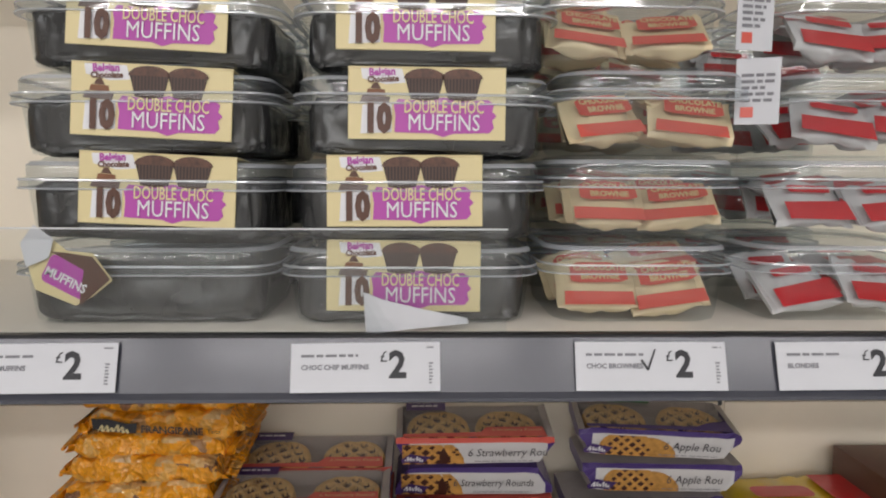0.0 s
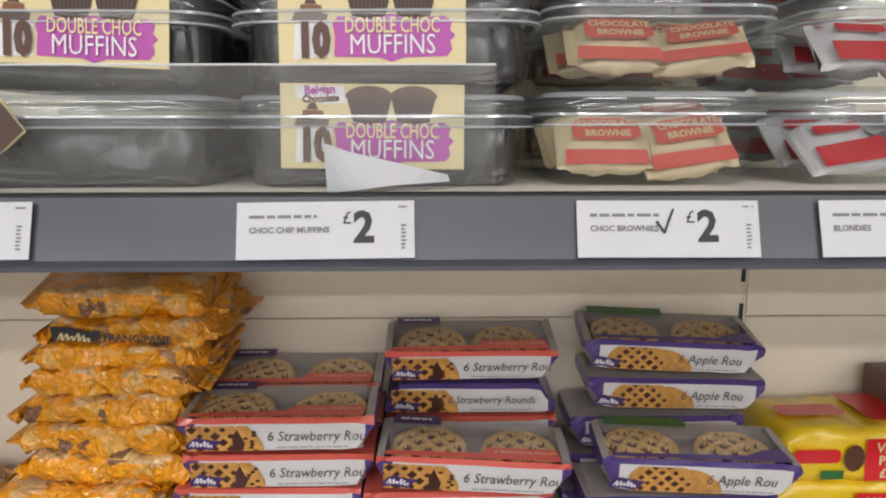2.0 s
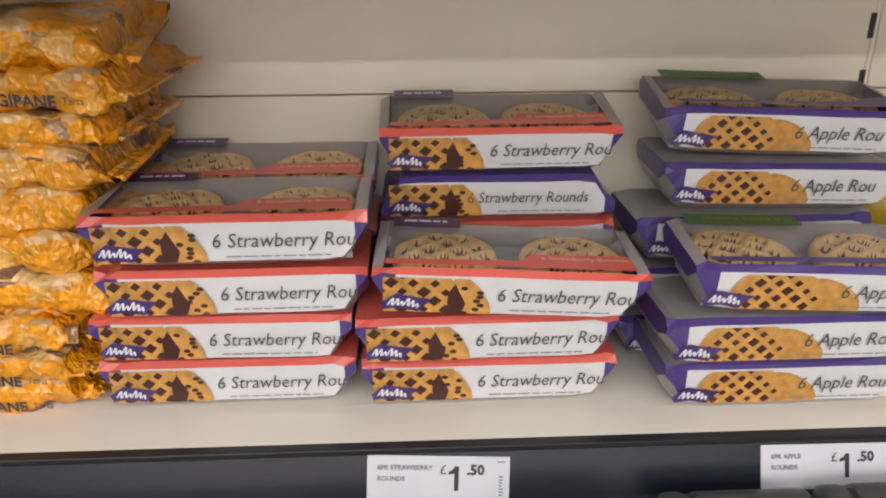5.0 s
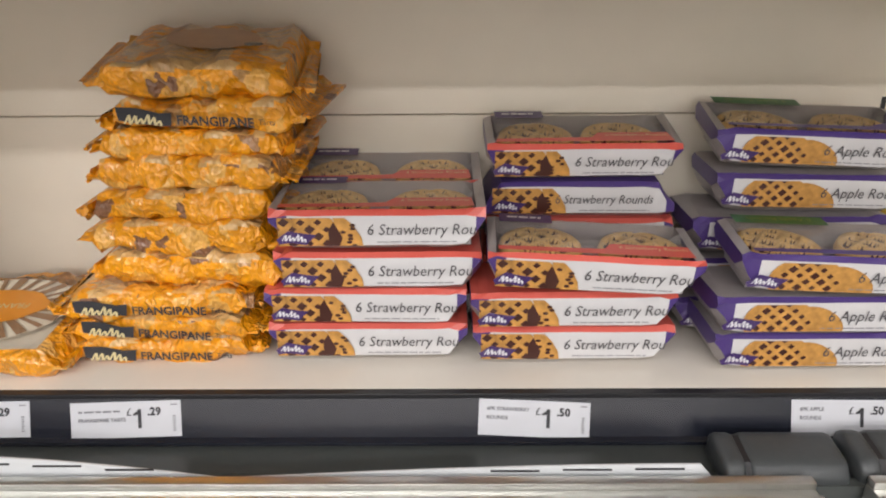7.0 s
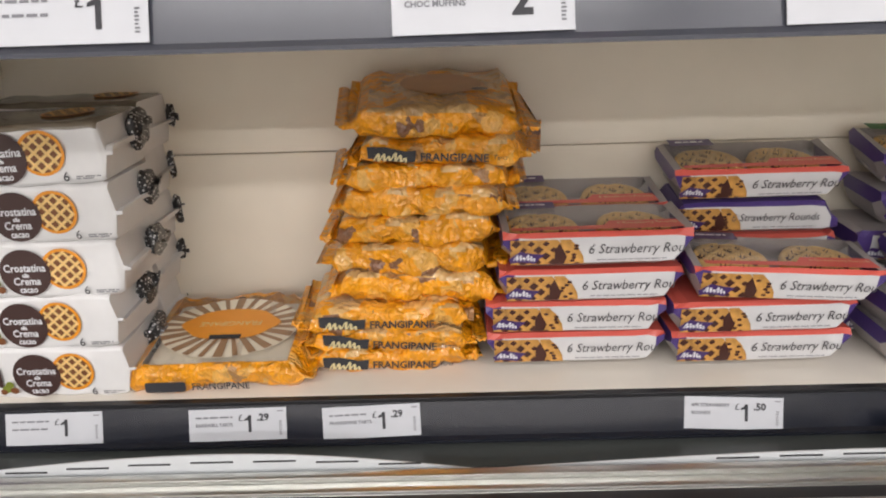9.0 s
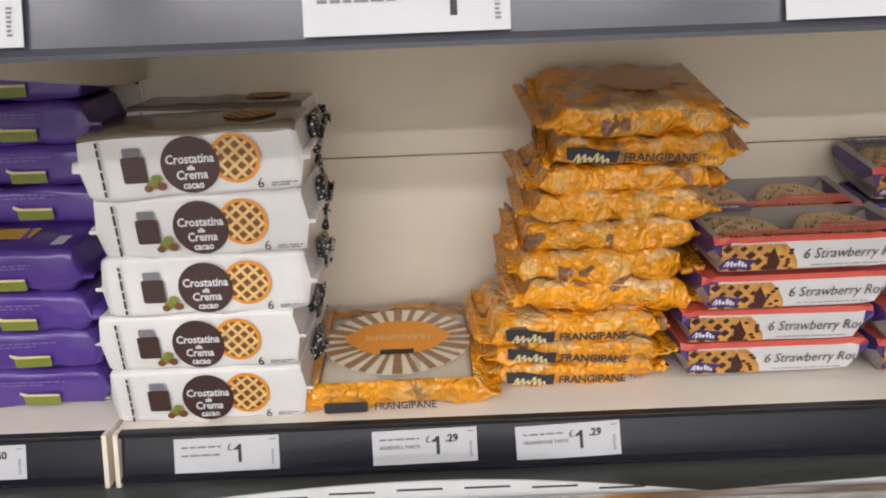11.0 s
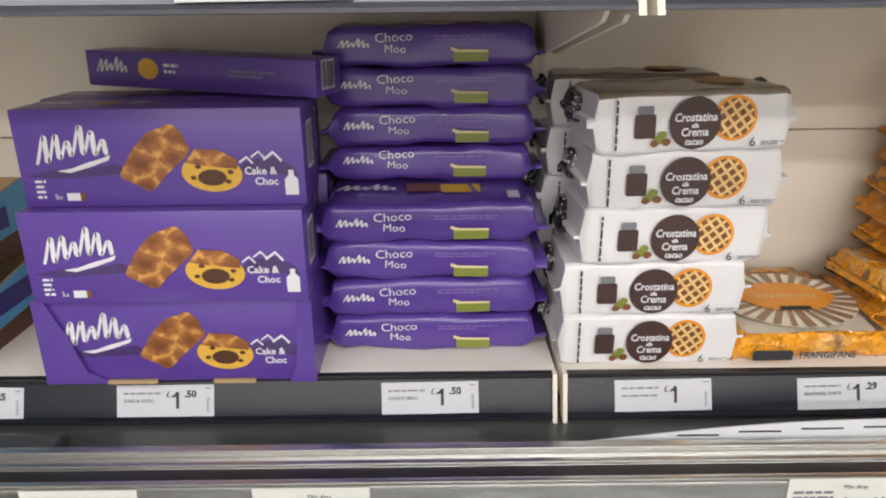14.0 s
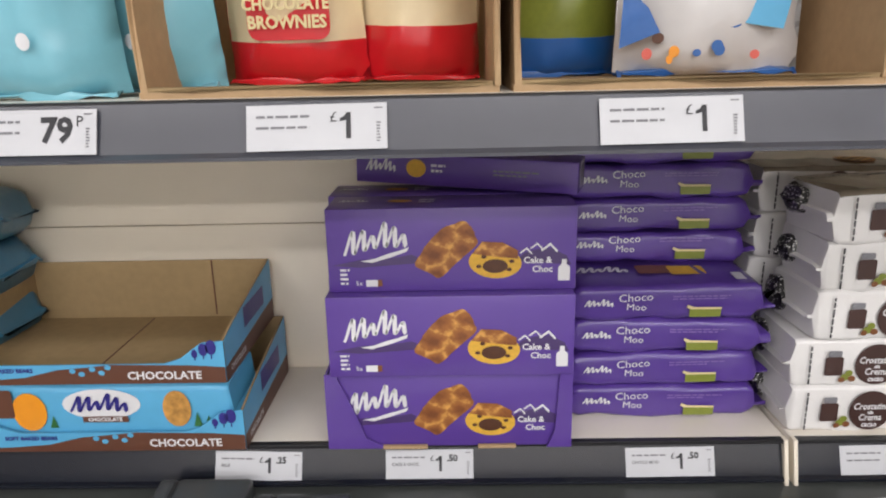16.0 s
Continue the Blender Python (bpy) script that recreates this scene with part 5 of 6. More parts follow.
def bear_tray(z, full, x1=-1.146, y0=0.577):
    """An open blue and brown shelf-ready tray of raw cardboard inside."""
    w, d, h, t = 0.262, 0.165, 0.046, 0.0018
    hb = 0.067
    ob = thing("display_tray", pose(x1 - w / 2, y0, z), "blue and brown printed cardboard display tray, " + ("holding one wrapped pack" if full else "empty"), "display tray", "cardboard display trays")
    part("base", box(-w / 2, w / 2, 0, d, 0, t), "card_in", ob)
    part("back_wall", box(-w / 2, w / 2, d - t, d, t, hb), "card_in", ob)
    part("crease", box(0.068, 0.0695, d - t - 0.0006, d - t - 0.0002, 0.004, hb), "brown", ob)
    part("crease", box(-0.0007, 0.0007, 0.01, d - 0.006, t, t + 0.0004), "brown", ob)
    for s in (-1, 1):
        wall = part("side_wall", profile([(0.001, 0), (d - t, 0), (d - t, hb), (0.030, h), (0.001, h * 0.86)], s * w / 2 - (t if s > 0 else 0), s * w / 2 + (0 if s > 0 else t)), "card_in", ob)
        if s > 0:
            m = pose(w / 2 + 0.0005, 0, 0, 90, 0, 90)
            part("side_print", flat([(0.001, 0.014), (d, 0.022), (d, hb), (0.03, h), (0.001, h * 0.86)]), "sky", wall, m=m)
            part("side_band", flat([(0.001, 0), (d, 0), (d, 0.022), (0.10, 0.018), (0.001, 0.014)]), "brown", wall, m=m)
            part("code_panel", flat(rect(0.060, 0.130, 0.028, 0.048), 0.0004), "indigo", wall, m=m)
            part("wording", text_mesh("CHOCOLATE", 0.0075, "white", 0, 1.0, 0.0002), None, wall, m=m @ pose(0.035, 0.008, 0.0006))
    lip = [(-w / 2, 0), (w / 2, 0), (w / 2, h * 0.86), (w / 2 - 0.020, h * 0.82), (w / 2 - 0.040, h * 0.50), (w / 2 - 0.055, h * 0.40), (-w / 2 + 0.055, h * 0.40), (-w / 2 + 0.035, h * 0.55), (-w / 2 + 0.015, h * 0.86), (-w / 2, h * 0.9)]
    bm = bmesh.new()
    a = [bm.verts.new((x, 0, z0)) for x, z0 in lip]
    b = [bm.verts.new((x, t, z0)) for x, z0 in lip]
    bm.faces.new(a)
    bm.faces.new(b[::-1])
    for i in range(len(lip)):
        bm.faces.new((a[i], a[(i + 1) % len(lip)], b[(i + 1) % len(lip)], b[i]))
    bmesh.ops.recalc_face_normals(bm, faces=bm.faces[:])
    fr = part("front_lip", bm, "sky", ob, "low printed front with a curved cut")
    f = front(0, 0, -0.0005)
    part("chocolate_drip", flat([(w / 2, 0), (w / 2, 0.015), (w / 2 - 0.03, 0.017), (0.03, 0.0185), (0.01, 0.0165), (-0.02, 0.014), (-0.05, 0.007), (-0.085, 0.0045), (-w / 2, 0.003), (-w / 2, 0)]), "brown", fr, m=f)
    part("wording", text_mesh("CHOCOLATE", 0.0105, "white", 0, 1.05, 0.0003), None, fr, m=front(0.076, 0.0075, -0.0009))
    part("small_wording", text_mesh("SOFT BAKED BEARS", 0.0055, "indigo", 0, 1.0, 0.0002), None, fr, m=front(-0.066, 0.0135, -0.0009))
    bm = bmesh.new()
    for x, y in ((0.002, 0.010), (0.012, 0.0145), (0.020, 0.011), (0.026, 0.016), (-0.006, 0.013)):
        flat(oval(x, y, 0.003, 0.0024, 10), 0.00005, bm)
    part("paw_print", bm, "sky", fr, m=front(0, 0, -0.0009))
    bm = bmesh.new()
    for x, y, s in ((w / 2 - 0.018, 0.032, 0.006), (w / 2 - 0.011, 0.034, 0.007), (w / 2 - 0.026, 0.028, 0.004)):
        flat(oval(x, y, s * 0.7, s, 12), 0, bm)
        flat(rect(x - 0.0006, x + 0.0006, y - s * 1.5, y), 0.0002, bm)
    part("tree_print", bm, "indigo", fr, m=front(0, 0, -0.0009))
    if full:
        pk = part("snack_pack", pillow(w - 0.02, 0.075, 0.063, taper=0.008, pinch=0.8, seal=0.004, crinkle=0.0014, seed=7, corner=0.15), "sky", ob, "sky blue film pack of bear cakes", m=pose(0.0, 0.006, t), smooth=50)
        part("brand_shape", script_mark(0.052, 0.020), "indigo", pk, "dark blue brand mark", m=front(0.001, 0.045, -0.0030))
        part("flavour_patch", flat(rect(-0.018, 0.024, -0.003, 0.003)), "brown", pk, m=front(0, 0.028, -0.002))
        part("name_glow", flat(oval(0.001, 0.0, 0.036, 0.015, 24), -0.0003), "white", pk, m=front(0, 0.043, -0.002))
        part("flavour_wording", text_mesh("CHOCOLATE", 0.0052, "white", 0, 1.0, 0.0002), None, pk, m=front(0.003, 0.028, -0.0026))
        for x, hgt in ((-0.045, 0.012), (0.088, 0.015), (0.098, 0.011)):
            part("tree_picture", flat([(x - 0.004, 0.020), (x + 0.004, 0.020), (x, 0.020 + hgt)]), "green", pk, m=front(0, 0, -0.0022))
        part("bear_cake_picture", flat(oval(0.070, 0.038, 0.013, 0.018, 20)), "tan", pk, m=front(0, 0, -0.0022))
        part("cake_picture", flat(oval(-0.066, 0.036, 0.016, 0.019, 18)), "orange", pk, m=front(0, 0, -0.002))
        part("cocoa_picture", flat(rounded(-0.115, -0.080, 0.030, 0.058, 0.003)), "brown", pk, m=front(0, 0, -0.0022))
    return ob


bear_tray(SHELF, True, x1=-1.139)
bear_tray(SHELF + 0.0672, False, x1=-1.150, y0=0.577)


def film_pack(m, w, d, h, film, label, group, seed, marks=()):
    ob = thing("snack_pack", m, label, "snack pack", group)
    part("wrapper", pillow(w, d, h, taper=0.016, seal=0.006, crinkle=0.0022, seed=seed, corner=0.25), film, ob, smooth=50)
    for pts, ink in marks:
        part("print", flat(pts), ink, ob, m=front(0, h / 2, -0.003))
    return ob


for i in range(3):
    film_pack(pose(-1.485 + 0.004 * i, 0.655, SHELF + 0.056 * i, 0, 0, -4 + 3 * i), 0.150, 0.085, 0.054, "mid_blue", "blue film snack pack stacked beyond the trays", "blue snack packs", 130 + i)
film_pack(pose(-1.47, 0.67, SHELF + 0.170, 0, 0, 3), 0.15, 0.07, 0.052, "mid_blue", "blue film snack pack stacked beyond the trays", "blue snack packs", 135)

# yellow malt loaf packs and a dark red carton in the next bay
for i, z0 in enumerate((SHELF, SHELF + 0.0495)):
    p = film_pack(pose(0.392 + 0.004 * i, 0.652, z0, 0, 0, -2 + 3 * i), 0.168, 0.085, 0.0485, "gold", "bright yellow and red film pack of malt loaf", "malt loaf packs", 140 + i)
    part("red_panel", flat(rect(-0.012, 0.062, -0.019, 0.019)), "deep_red", p, m=front(0, 0.023, -0.0034))
    for k, (s, sz) in enumerate((("VALUE", 0.012), ("PACK", 0.012), ("£1.50", 0.012))):
        part("wording", text_mesh(s, sz, "cream_print", 0, 1.0, 0.0003), None, p, m=front(0.014, 0.034 - 0.0115 * k, -0.0042))
    part("brand_shape", flat(rounded(-0.074, -0.034, -0.002, 0.010, 0.004)), "deep_red", p, m=front(0, 0.023, -0.0034))
    part("cake_picture", flat(oval(-0.022, 0.002, 0.009, 0.012, 18)), "choc", p, m=front(0, 0.023, -0.0036))
    part("green_patch", flat(rect(-0.05, -0.03, -0.017, -0.009)), "green", p, m=front(0, 0.023, -0.0034))
    part("top_panel", flat(rect(0.002, 0.064, 0.014, 0.074)), "deep_red", p, m=pose(0, 0, 0.0518))
    part("top_brand", flat(rounded(-0.072, -0.012, 0.026, 0.050, 0.008)), "deep_red", p, m=pose(0, 0, 0.0518))
carton = thing("carton", pose(0.478, 0.640, SHELF), "dark red cardboard carton standing on the shelf", "carton")
part("carton_body", box(-0.045, 0.045, 0, 0.1, 0.0, 0.128, 0.0015, 2), "brown", carton, smooth=40)
part("red_panel", flat(rect(-0.043, 0.043, 0.004, 0.118)), "deep_red", carton, m=front(0, 0, -0.0006))


# ---- goods on the upper shelf ----
def tub_meshes(w, d, h):
    """Clear tub and frosted snap-on lid of a rounded rectangle plan."""
    r = 0.022

    def loop(bm, inset, z, rr):
        return [bm.verts.new((x, y, z)) for x, y in rounded(-w / 2 + inset, w / 2 - inset, inset, d - inset, rr, 5)]

    def skin(bm, specs, close_first=False, close_last=False, rims=()):
        ls = [loop(bm, *s) for s in specs]
        n = len(ls[0])
        for k, (a, b) in enumerate(zip(ls, ls[1:])):
            for i in range(n):
                bm.faces.new((a[i], a[(i + 1) % n], b[(i + 1) % n], b[i])).material_index = 1 if k in rims else 0
        if close_first:
            bm.faces.new(ls[0][::-1])
        if close_last:
            bm.faces.new(ls[-1])
        return bm

    body = skin(bmesh.new(), [(0.012, 0.0006, r * 0.7), (0.0085, 0.002, r * 0.8), (0.0070, 0.006, r * 0.9), (0.0040, h * 0.66, r), (0.0035, h * 0.70, r)], True)
    # the listed rim bands get the pale highlight colour
    cap = skin(bmesh.new(), [(0.0030, h * 0.60, r), (0.0, h * 0.605, r), (0.0, h * 0.625, r), (0.0006, h * 0.63, r), (0.0006, h * 0.70, r), (0.0002, h * 0.705, r), (0.0004, h * 0.73, r), (0.0036, h * 0.74, r), (0.0036, h * 0.88, r), (0.0055, h * 0.93, r), (0.0105, h * 0.94, r * 0.8), (0.0125, h * 0.985, r * 0.8), (0.018, h * 0.995, r * 0.7)], False, True, (0, 1, 4, 5, 8))
    return mesh_of("tub_body", body, "tub", 50), mesh_of("tub_lid", cap, ["lid", "rim_highlight"], 50)


TUB_A, TUB_B = tub_meshes(0.153, 0.115, 0.0487), tub_meshes(0.118, 0.115, 0.0503)


def muffin_art(ob, e):
    """The cream sticker with its print: it lies over the lid's edge and down the front."""
    st = part("sticker", box(-0.044, 0.044, -0.0008, 0.0, 0.0, 0.0395, 0.0003, 1), "cream_print", ob, "cream printed paper sticker", m=pose(0, e, 0))
    part("sticker_top", box(-0.044, 0.044, -0.0006, 0.026, 0.0396, 0.0404), "cream_print", st)
    bm = bmesh.new()
    rim = [(-0.018, 0.004), (0.003, 0.0035), (0.009, 0.0015), (0.015, 0.0035), (0.035, 0.004), (0.0375, 0.007), (0.0365, 0.011), (0.039, 0.0135), (0.0365, 0.016), (0.0375, 0.020),
           (0.034, 0.0225), (0.022, 0.0215), (0.009, 0.0235), (-0.004, 0.0215), (-0.016, 0.0225), (-0.0185, 0.019), (-0.0175, 0.0135)]
    flat(rim, 0, bm)
    part("plaque", bm, "magenta", st, m=front(0, 0, -0.0012))
    part("wording", text_mesh("DOUBLE CHOC", 0.0102, "cream_print", 0, 0.62, 0.0001), None, st, m=front(0.0095, 0.0178, -0.0022))
    part("wording", text_mesh("MUFFINS", 0.0130, "white", 0, 0.80, 0.0), None, st, m=front(0.0095, 0.0090, -0.0022))
    part("count_patch", flat([(-0.037, 0.003), (-0.0195, 0.004), (-0.0195, 0.020), (-0.036, 0.019)]), "white", st, m=front(0, 0, -0.0010))
    part("count", text_mesh("10", 0.0205, "choc", 0, 0.74, 0.0014), None, st, m=front(-0.0275, 0.0108, -0.0022))
    for pts, ink in (([(-0.0375, 0.0205), (-0.0215, 0.0195), (-0.0205, 0.0235), (-0.036, 0.0245)], "choc"), ([(-0.034, 0.0247), (-0.023, 0.0238), (-0.0235, 0.0275), (-0.033, 0.0280)], "choc_mid"), ([(-0.0315, 0.0282), (-0.0255, 0.0278), (-0.0275, 0.0315), (-0.0300, 0.0310)], "choc")):
        part("chocolate_picture", flat(pts), ink, st, m=front(0, 0, -0.0011))
    part("offer_patch", flat([(-0.037, 0.0392), (-0.014, 0.0392), (-0.012, 0.0315), (-0.023, 0.0305), (-0.036, 0.0335)]), "white", st, m=front(0, 0, -0.0010))
    part("offer_wording", text_mesh("Belgian", 0.0058, "magenta", 0, 0.90, 0.0002), None, st, m=front(-0.025, 0.0372, -0.0016, 0, 3))
    part("offer_wording", text_mesh("Chocolate", 0.0046, "brown", 0, 0.90, 0.0002), None, st, m=front(-0.0245, 0.0332, -0.0016, 0, 3))
    for x in (-0.0015, 0.0195):
        cup = [(x - 0.0108, 0.0345), (x + 0.0108, 0.0345), (x + 0.0078, 0.0225), (x, 0.0212), (x - 0.0078, 0.0225)]
        part("muffin_cup_picture", flat(cup), "pleated", st, "printed pleated paper cup", m=front(0, 0, -0.0014))
        part("muffin_picture", flat(oval(x, 0.0338, 0.0115, 0.0056, 18, 0, 180), 0.0002), "muffin_print", st, "printed chocolate muffin top", m=front(0, 0, -0.0014))
    part("muffin_top_picture", flat(oval(0.009, 0.006, 0.021, 0.008, 20), 0), "muffin_print", st, m=pose(0, 0.004, 0.0408))
    return st


def muffin_tub(m, seed, art_x=0.0, art_turn=0.0, art=True):
    ob = thing("muffin_tub", m, "clear plastic tub of chocolate muffins" + (" with a cream sticker" if art else " without a sticker"), "food tub", "muffin tubs")
    body = part("tub", TUB_A[0], None, ob, "clear plastic tub")
    part("lid", TUB_A[1], None, ob, "frosted snap-on lid")
    rng = random.Random(seed)
    bm = bmesh.new()
    bmesh.ops.create_icosphere(bm, subdivisions=5, radius=1)
    sh = Vector((seed * 3.1, seed, 0))
    for v in bm.verts:
        n = noise.noise(v.co * 2.2 + sh) * 0.14 + (0.5 - abs(noise.noise(v.co * 5 + sh))) * 0.22 + (0.5 - abs(noise.noise(v.co * 12 + sh))) * 0.10
        c = [math.copysign(abs(q) ** 0.28, q) for q in v.co]
        v.co = Vector((c[0] * (0.0675 + 0.010 * n), 0.058 + c[1] * (0.0480 + 0.016 * n), 0.018 + c[2] * (0.0165 + 0.012 * n)))
    part("inner_bag", bm, "smoke", ob, "dark crinkled inner bag of muffins", smooth=60)
    if art:
        st = muffin_art(ob, 0.0018)
        st.matrix_basis = pose(art_x, 0.0004, 0.0098, -4, art_turn, 0)
    return ob


for i, (x, ax, at) in enumerate(((-0.163, 0, 0), (-0.161, 0.010, 2.0), (-0.160, 0.008, 3.0), (-0.157, 0.004, 2.5))):
    muffin_tub(pose(x, 0.440, UPPER + 0.0487 * i, 0, (0, 0.4, -0.5, 0.6)[i], (0, -1, 1, -1)[i]), 200 + i, ax, at, i > 0)
for i, (x, ax, at) in enumerate(((-0.008, -0.004, 0.6), (-0.005, -0.006, 0.0), (-0.001, 0.002, 0.0), (0.001, -0.006, 0.3))):
    muffin_tub(pose(x, 0.438, UPPER + 0.0487 * i, 0, (0, -0.3, 0.4, 0)[i], (0.5, 0, -1, 0.5)[i]), 210 + i, ax, at)


# a second row of tubs stands behind
for i in range(4):
    for x in (-0.164, -0.006):
        muffin_tub(pose(x + 0.003 * (i % 2), 0.566, UPPER + 0.0487 * i, 0, 0, (1, -1, 0, 1)[i]), 240 + i, art=False)


def torn_sticker():
    ob = thing("torn_sticker", front(-0.199, UPPER + 0.031, 0.4360, 0, -28) @ Matrix.Scale(1.08, 4), "torn cream and magenta sticker hanging off a tub", "torn sticker")
    part("paper", flat([(-0.020, -0.006), (-0.012, -0.015), (0.010, -0.013), (0.016, -0.004), (0.021, 0.008), (0.006, 0.016), (-0.006, 0.011), (-0.016, 0.013)]), "cream_print", ob)
    part("plaque", flat(rounded(-0.012, 0.013, -0.009, 0.007, 0.003), 0.0004), "magenta", ob)
    part("wording", text_mesh("MUFFINS", 0.0068, "white", 0, 0.85, 0.0002), None, ob, m=pose(0, -0.003, 0.0010))
    part("picture", flat([(-0.013, 0.007), (0.006, 0.006), (0.009, -0.004), (0.012, -0.012), (0.015, -0.005), (0.020, 0.008), (0.007, 0.0145), (-0.006, 0.010)], 0.0008), "choc", ob)
    fl = part("folded_flap", flat([(-0.020, -0.006), (-0.028, 0.004), (-0.026, 0.016), (-0.014, 0.014), (-0.012, 0.004)], 0.002), "paper", ob)


torn_sticker()
flap = thing("peeled_flap", pose(-0.034, 0.4345, UPPER), "white peeled-off sticker backing hanging over the shelf edge", "paper flap")
bm = bmesh.new()
pts = [(0.0, 0.0225), (0.012, 0.0185), (0.030, 0.0145), (0.058, 0.0075), (0.059, 0.0045), (0.032, 0.0030), (0.014, 0.0005), (0.001, -0.001)]
a = [bm.verts.new((x, -0.004 - 0.006 * math.sin(x * 50) - z0 * 0.15, z0)) for x, z0 in pts]
b = [bm.verts.new((x, -0.0035 - 0.006 * math.sin(x * 50) - z0 * 0.15, z0 + 0.0002)) for x, z0 in pts]
for i in range(3):
    bm.faces.new((a[i], a[i + 1], a[6 - i], a[7 - i]))
    bm.faces.new((b[7 - i], b[6 - i], b[i + 1], b[i]))
part("paper", bm, "paper", flap, smooth=70)


def wrap(bm_seed, w, h, d):
    return pillow(w, d, h, taper=0.010, seal=0.004, crinkle=0.0016, seed=bm_seed, sections=14, corner=0.35)


def brownie_tub(m, seed, pale=False):
    ob = thing("cake_tub", m, "clear plastic tub of wrapped " + ("pink and white blondies" if pale else "chocolate brownies"), "food tub", "blondie tubs" if pale else "brownie tubs")
    part("tub", TUB_B[0], None, ob, "clear plastic tub")
    part("lid", TUB_B[1], None, ob, "frosted snap-on lid")
    rng = random.Random(seed)
    for k, x in enumerate((-0.0225, 0.0235)):
        for j, (y, z0, lean) in enumerate(((0.018, 0.004, 48), (0.056, 0.005, 52), (0.036, 0.021, 20))):
            if j == 2 and (k + seed) % 2:
                continue
            pk = part("wrapped_cake", wrap(seed * 7 + k * 3 + j, 0.041, 0.010, 0.034), "white_film" if pale else "cream_film", ob, "wrapped cake in cream and red film", smooth=50,
                      m=pose(x + rng.uniform(-1, 1) * 0.002, y, z0, lean + rng.uniform(-9, 3), rng.uniform(-10, 10), rng.uniform(-14, 14)))
            t = 0.0122
            part("red_band", flat([(-0.0212, -0.0005), (0.0212, -0.0005), (0.0205, 0.0085), (-0.0205, 0.0090)] if not pale else [(-0.0212, -0.0005), (0.0212, -0.0005), (0.0205, 0.0150), (-0.0205, 0.0130)], t), "deep_red" if pale else "red", pk)
            if not pale:
                part("plaque", flat([(-0.016, 0.016), (-0.011, 0.0145), (0.014, 0.015), (0.019, 0.017), (0.018, 0.027), (0.009, 0.0295), (-0.011, 0.0295), (-0.016, 0.026)], t + 0.0004), "red", pk)
                for s, yy in (("CHOCOLATE", 0.0252), ("BROWNIE", 0.0188)):
                    part("wording", text_mesh(s, 0.0060, "cream_print", 0, 0.86, 0.0002), None, pk, m=pose(0.002, yy, t + 0.0008))
            else:
                part("plaque", flat(rounded(-0.015, 0.013, 0.021, 0.027, 0.002), t + 0.0004), "deep_red", pk)
    return ob


for i, x in enumerate((0.128, 0.130, 0.1325, 0.118)):
    brownie_tub(pose(x, 0.440, UPPER + 0.0503 * i, 0, 0, (0, 0.5, -1, 2)[i]), 301 + i)
for i, x in enumerate((0.257, 0.262, 0.268, 0.262)):
    brownie_tub(pose(x, 0.444, UPPER + 0.0503 * i, 0, 0, (1, -1, 0, 1)[i]), 331 + i, True)


for i in range(4):
    brownie_tub(pose(0.130 + 0.003 * (i % 2), 0.568, UPPER + 0.0503 * i), 361 + i)
    brownie_tub(pose(0.256 + 0.003 * (i % 2), 0.570, UPPER + 0.0503 * i), 371 + i, True)


def hang_label(x, z, turn):
    ob = thing("side_label", pose(x, 0.4505, z, 0, 0, turn), "white paper label with small print hanging between tubs", "paper label", "hanging tub labels")
    part("paper", box(-0.012, 0.012, -0.0003, 0.0003, 0, 0.038), "paper", ob)
    part("small_print", bars(-0.009, 0.009, 0.012, 0.030, random.Random(int(z * 1000)), None, 5), "ink_grey", ob, m=front(0, 0, -0.0007))
    part("swatch", flat(rect(-0.009, -0.002, 0.004, 0.010)), "red", ob, m=front(0, 0, -0.0007))


hang_label(0.1935, UPPER + 0.118, -20)
hang_label(0.1900, UPPER + 0.160, 12)

riser = thing("shelf_riser", pose(-0.15, 0.4265, UPPER), "clear acrylic upstand along the shelf front", "shelf riser")
part("sheet", box(-0.49, 0.196, -0.0008, 0.0008, 0.0, 0.0575), "acrylic", riser)
part("top_edge", box(-0.49, 0.196, -0.0009, 0.0009, 0.0575, 0.0583), "white_plastic", riser)


def carton_tray(x0, x1):
    w, d, h, t = x1 - x0, 0.24, 0.16, 0.004
    ob = thing("cardboard_carton", pose((x0 + x1) / 2, 0.433, UPPER), "open brown corrugated cardboard carton on the shelf", "carton", "open cartons")
    part("base", box(-w / 2, w / 2, 0, d, 0.0, t), "card", ob)
    part("back_wall", box(-w / 2 + t, w / 2 - t, d - t, d, t, h), "card", ob)
    for s in (-1, 1):
        bm = box(s * w / 2 - (t if s > 0 else 0), s * w / 2 + (0 if s > 0 else t), 0, d, t, h)
        bmesh.ops.subdivide_edges(bm, edges=bm.edges[:], cuts=4)
        for v in bm.verts:
            if v.co.y < 0.02:
                v.co.y += noise.noise(v.co * 60) * 0.006
                v.co.x += noise.noise(v.co * 35) * 0.003
        part("side_wall", bm, "card", ob)
    bm = box(-w / 2 + 0.004, w / 2 - 0.004, -0.0015, 0.012, t, t + 0.0025)
    bmesh.ops.subdivide_edges(bm, edges=bm.edges[:], cuts=6)
    for v in bm.verts:
        if v.co.y < 0.006:
            v.co.y += noise.noise(v.co * 90) * 0.005
    part("torn_edge", bm, "card_in", ob, "torn front edge")
    return ob


carton_tray(-1.130, -0.916)
carton_tray(-0.908, -0.692)


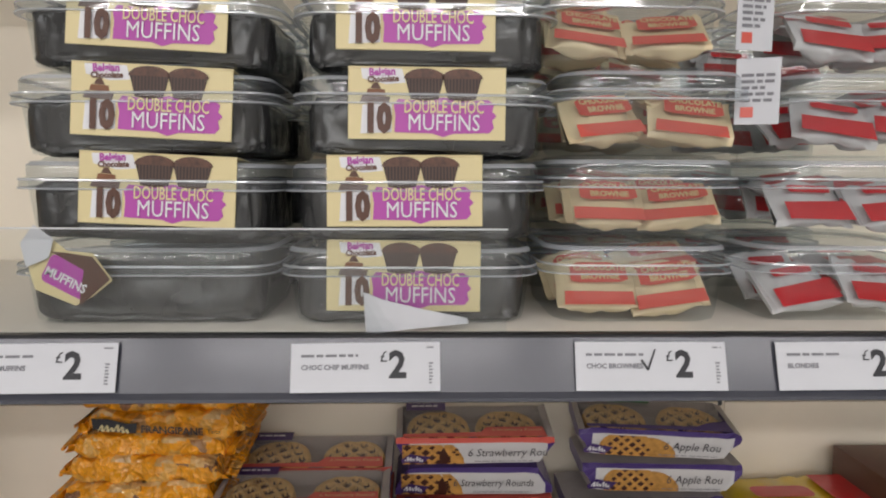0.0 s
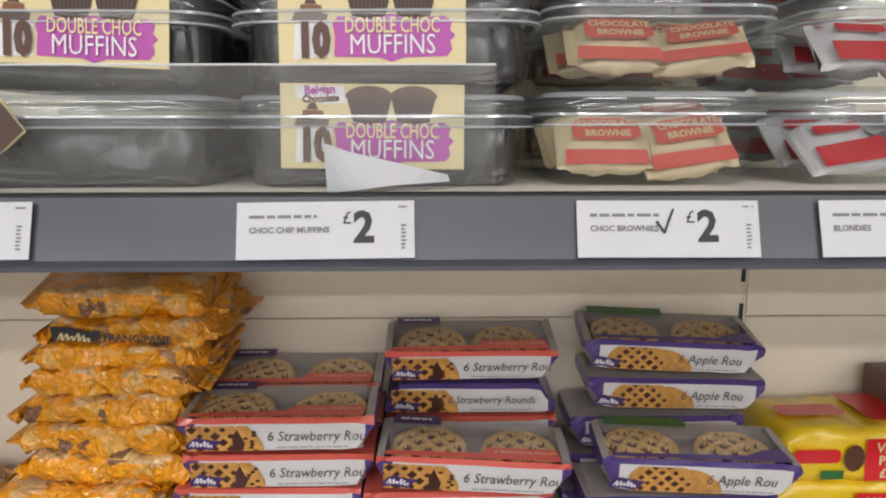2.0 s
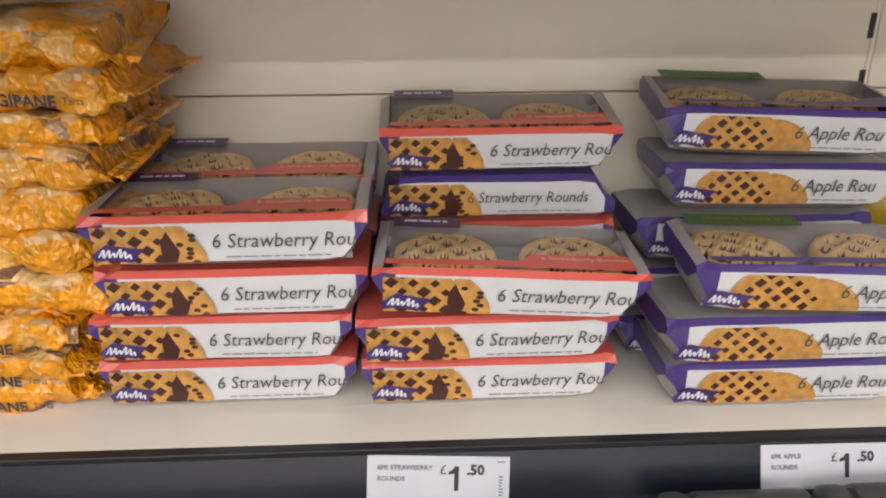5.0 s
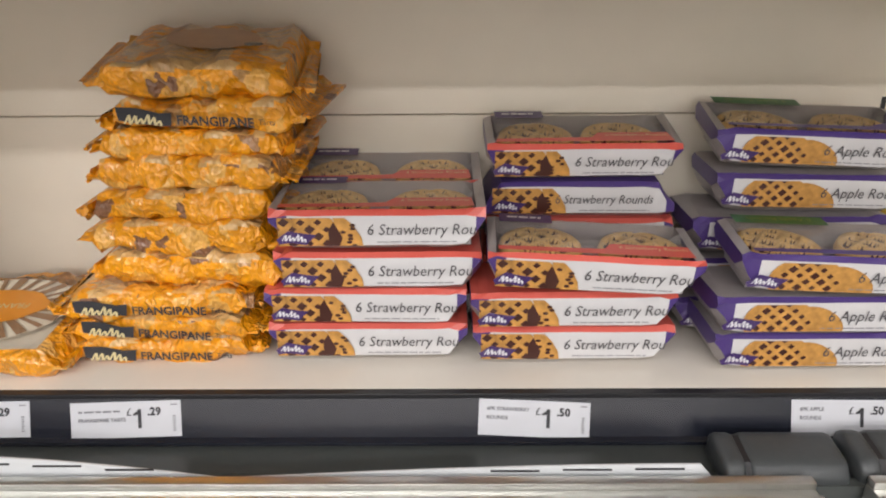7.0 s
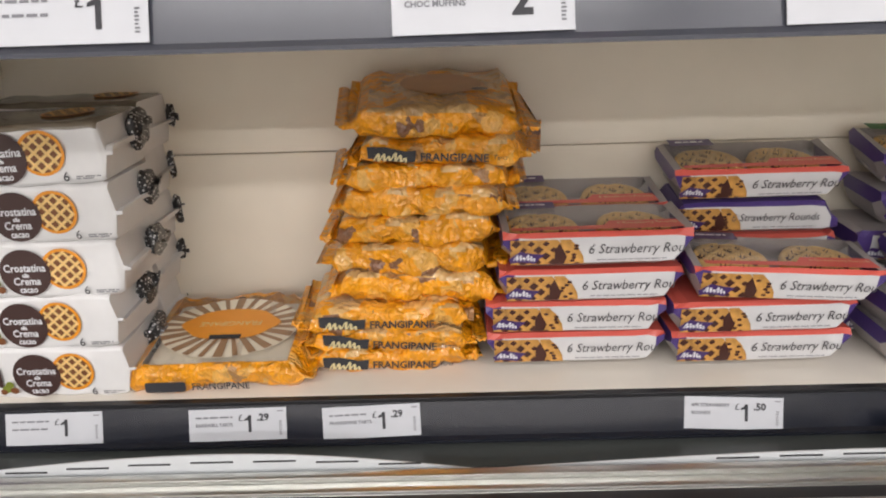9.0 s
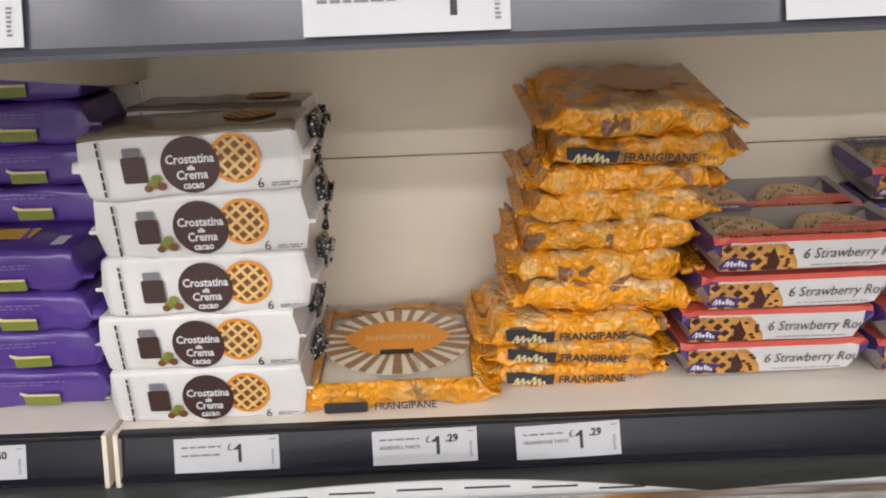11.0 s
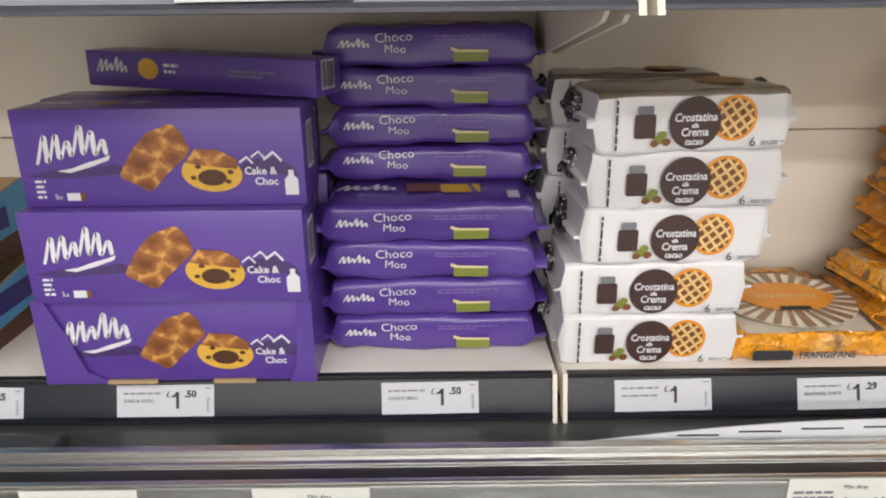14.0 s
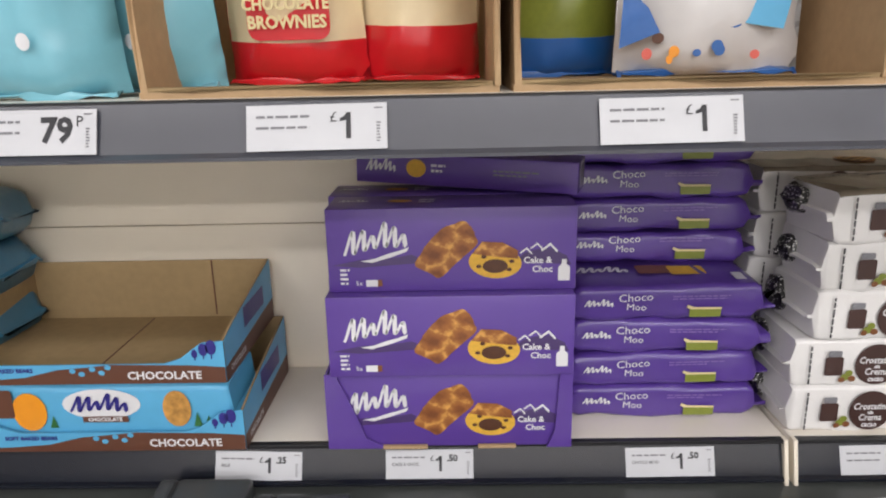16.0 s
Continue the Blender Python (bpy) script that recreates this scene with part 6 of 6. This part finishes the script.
def bag(m, w, h, d, film, label, group, seed, bands=()):
    """An upright pillow bag standing on its gathered base."""
    ob = thing("snack_bag", m, label, "snack bag", group)
    bm = bmesh.new()
    nx, nz = 14, 16
    sh = Vector((seed, seed * 0.7, 0))
    sides = []
    for s in (-1, 1):
        grid = []
        for i in range(nx + 1):
            row = []
            for k in range(nz + 1):
                u, v = i / nx * 2 - 1, k / nz
                belly = (1 - abs(u) ** 2.6) * (min(v * 5 + 0.55, 1.0) if v < 0.2 else 1.0) * (1 - max(0, v - 0.8) * 4.2)
                p = Vector((u * w / 2 * (1 - 0.05 * math.sin(math.pi * v)), d / 2 + s * d / 2 * belly, v * h))
                n = noise.noise(p * 30 + sh) * 0.005 + noise.noise(p * 85 + sh) * 0.0022
                p += Vector((n * 0.4, s * n * (0.3 + belly), n * 0.25 if k else 0))
                row.append(bm.verts.new(p))
            grid.append(row)
        sides.append(grid)
    for g in sides:
        for i in range(nx):
            for k in range(nz):
                f = bm.faces.new((g[i][k], g[i + 1][k], g[i + 1][k + 1], g[i][k + 1]))
                zc = (k + 0.5) / nz
                for q, (lo, hi) in enumerate(bands):
                    if lo <= zc < hi:
                        f.material_index = q + 1
    bmesh.ops.remove_doubles(bm, verts=bm.verts[:], dist=0.0004)
    loops = [e for e in bm.edges if len(e.link_faces) == 1]
    bmesh.ops.holes_fill(bm, edges=loops)
    bmesh.ops.recalc_face_normals(bm, faces=bm.faces[:])
    part("wrapper", bm, film, ob, smooth=60)
    part("base_seal", pillow(w * 0.92, 0.010, 0.003, taper=0.004, pinch=0.7, seal=0.002, crinkle=0.002, seed=seed, corner=0.2), film[-1], ob, "crimped base seal", m=pose(0, d * 0.18, 0.0), smooth=50)
    return ob


B1 = bag(pose(-1.054, 0.502, UPPER + 0.004, 6, 0, -3), 0.100, 0.15, 0.055, ["cream_film", "deep_red"], "red and cream film bag of chocolate brownies", "brownie bags", 401, [(0, 0.17)])
part("plaque", flat(rounded(-0.026, 0.030, 0.030, 0.066, 0.008)), "deep_red", B1, m=front(0, 0, -0.004, -4))
part("wording", text_mesh("BROWNIES", 0.0112, "cream_print", 0, 0.95, 0.0004), None, B1, m=front(0.002, 0.0415, -0.0052, -4))
part("wording", text_mesh("CHOCOLATE", 0.0105, "cream_print", 0, 0.92, 0.0004), None, B1, m=front(0.002, 0.053, -0.0052, -4))
bag(pose(-0.965, 0.512, UPPER + 0.004, 6, 0, 5), 0.086, 0.15, 0.055, ["cream_film", "deep_red"], "red and cream film bag of chocolate brownies", "brownie bags", 407, [(0, 0.24)])
bag(pose(-0.862, 0.550, UPPER + 0.004, 4, 0, 0), 0.090, 0.15, 0.05, ["lime", "blue"], "blue film snack bag with a green panel", "blue snack bags", 411, [(0, 0.2)])
B3 = bag(pose(-0.772, 0.494, UPPER + 0.004, 8, 0, -4), 0.125, 0.15, 0.05, ["white_film", "blue"], "cream film snack bag with coloured dots and blue edges", "blue snack bags", 415, [(0.85, 1)])
rng = random.Random(9)
bm = bmesh.new()
for i in range(16):
    flat(oval(rng.uniform(-0.045, 0.035), rng.uniform(0.012, 0.06), rng.uniform(0.002, 0.005), rng.uniform(0.002, 0.004), 12), 0.00005 * i, bm, i % 4)
part("dot_print", bm, ["orange", "red", "choc", "blue"], B3, m=front(0, 0, -0.004, -6))
part("stripe_print", flat([(0.012, 0.035), (0.042, 0.030), (0.050, 0.075), (0.018, 0.075)]), "sky", B3, m=front(0, 0, -0.004, -6))
part("blue_corner", flat([(-0.062, 0.020), (-0.036, 0.030), (-0.044, 0.045), (-0.060, 0.060)]), "blue", B3, m=front(0, 0, -0.006, -6))
for i, (x, y, t) in enumerate(((-1.205, 0.436, 4), (-1.160, 0.485, -12), (-1.30, 0.45, 0))):
    b = bag(pose(x, y, UPPER, 6, 0, t), 0.115, 0.16, 0.060, ["pale_blue", "pale_blue"], "pale blue glossy film snack bag", "pale blue bags", 421 + i)
    part("round_mark", flat(oval(0.012, 0.035, 0.004, 0.005, 14)), "white", b, m=front(0, 0, -0.004))
    part("brown_picture", flat(rounded(-0.05, -0.01, 0.055, 0.09, 0.006)), "brown", b, m=front(0, 0, -0.003))
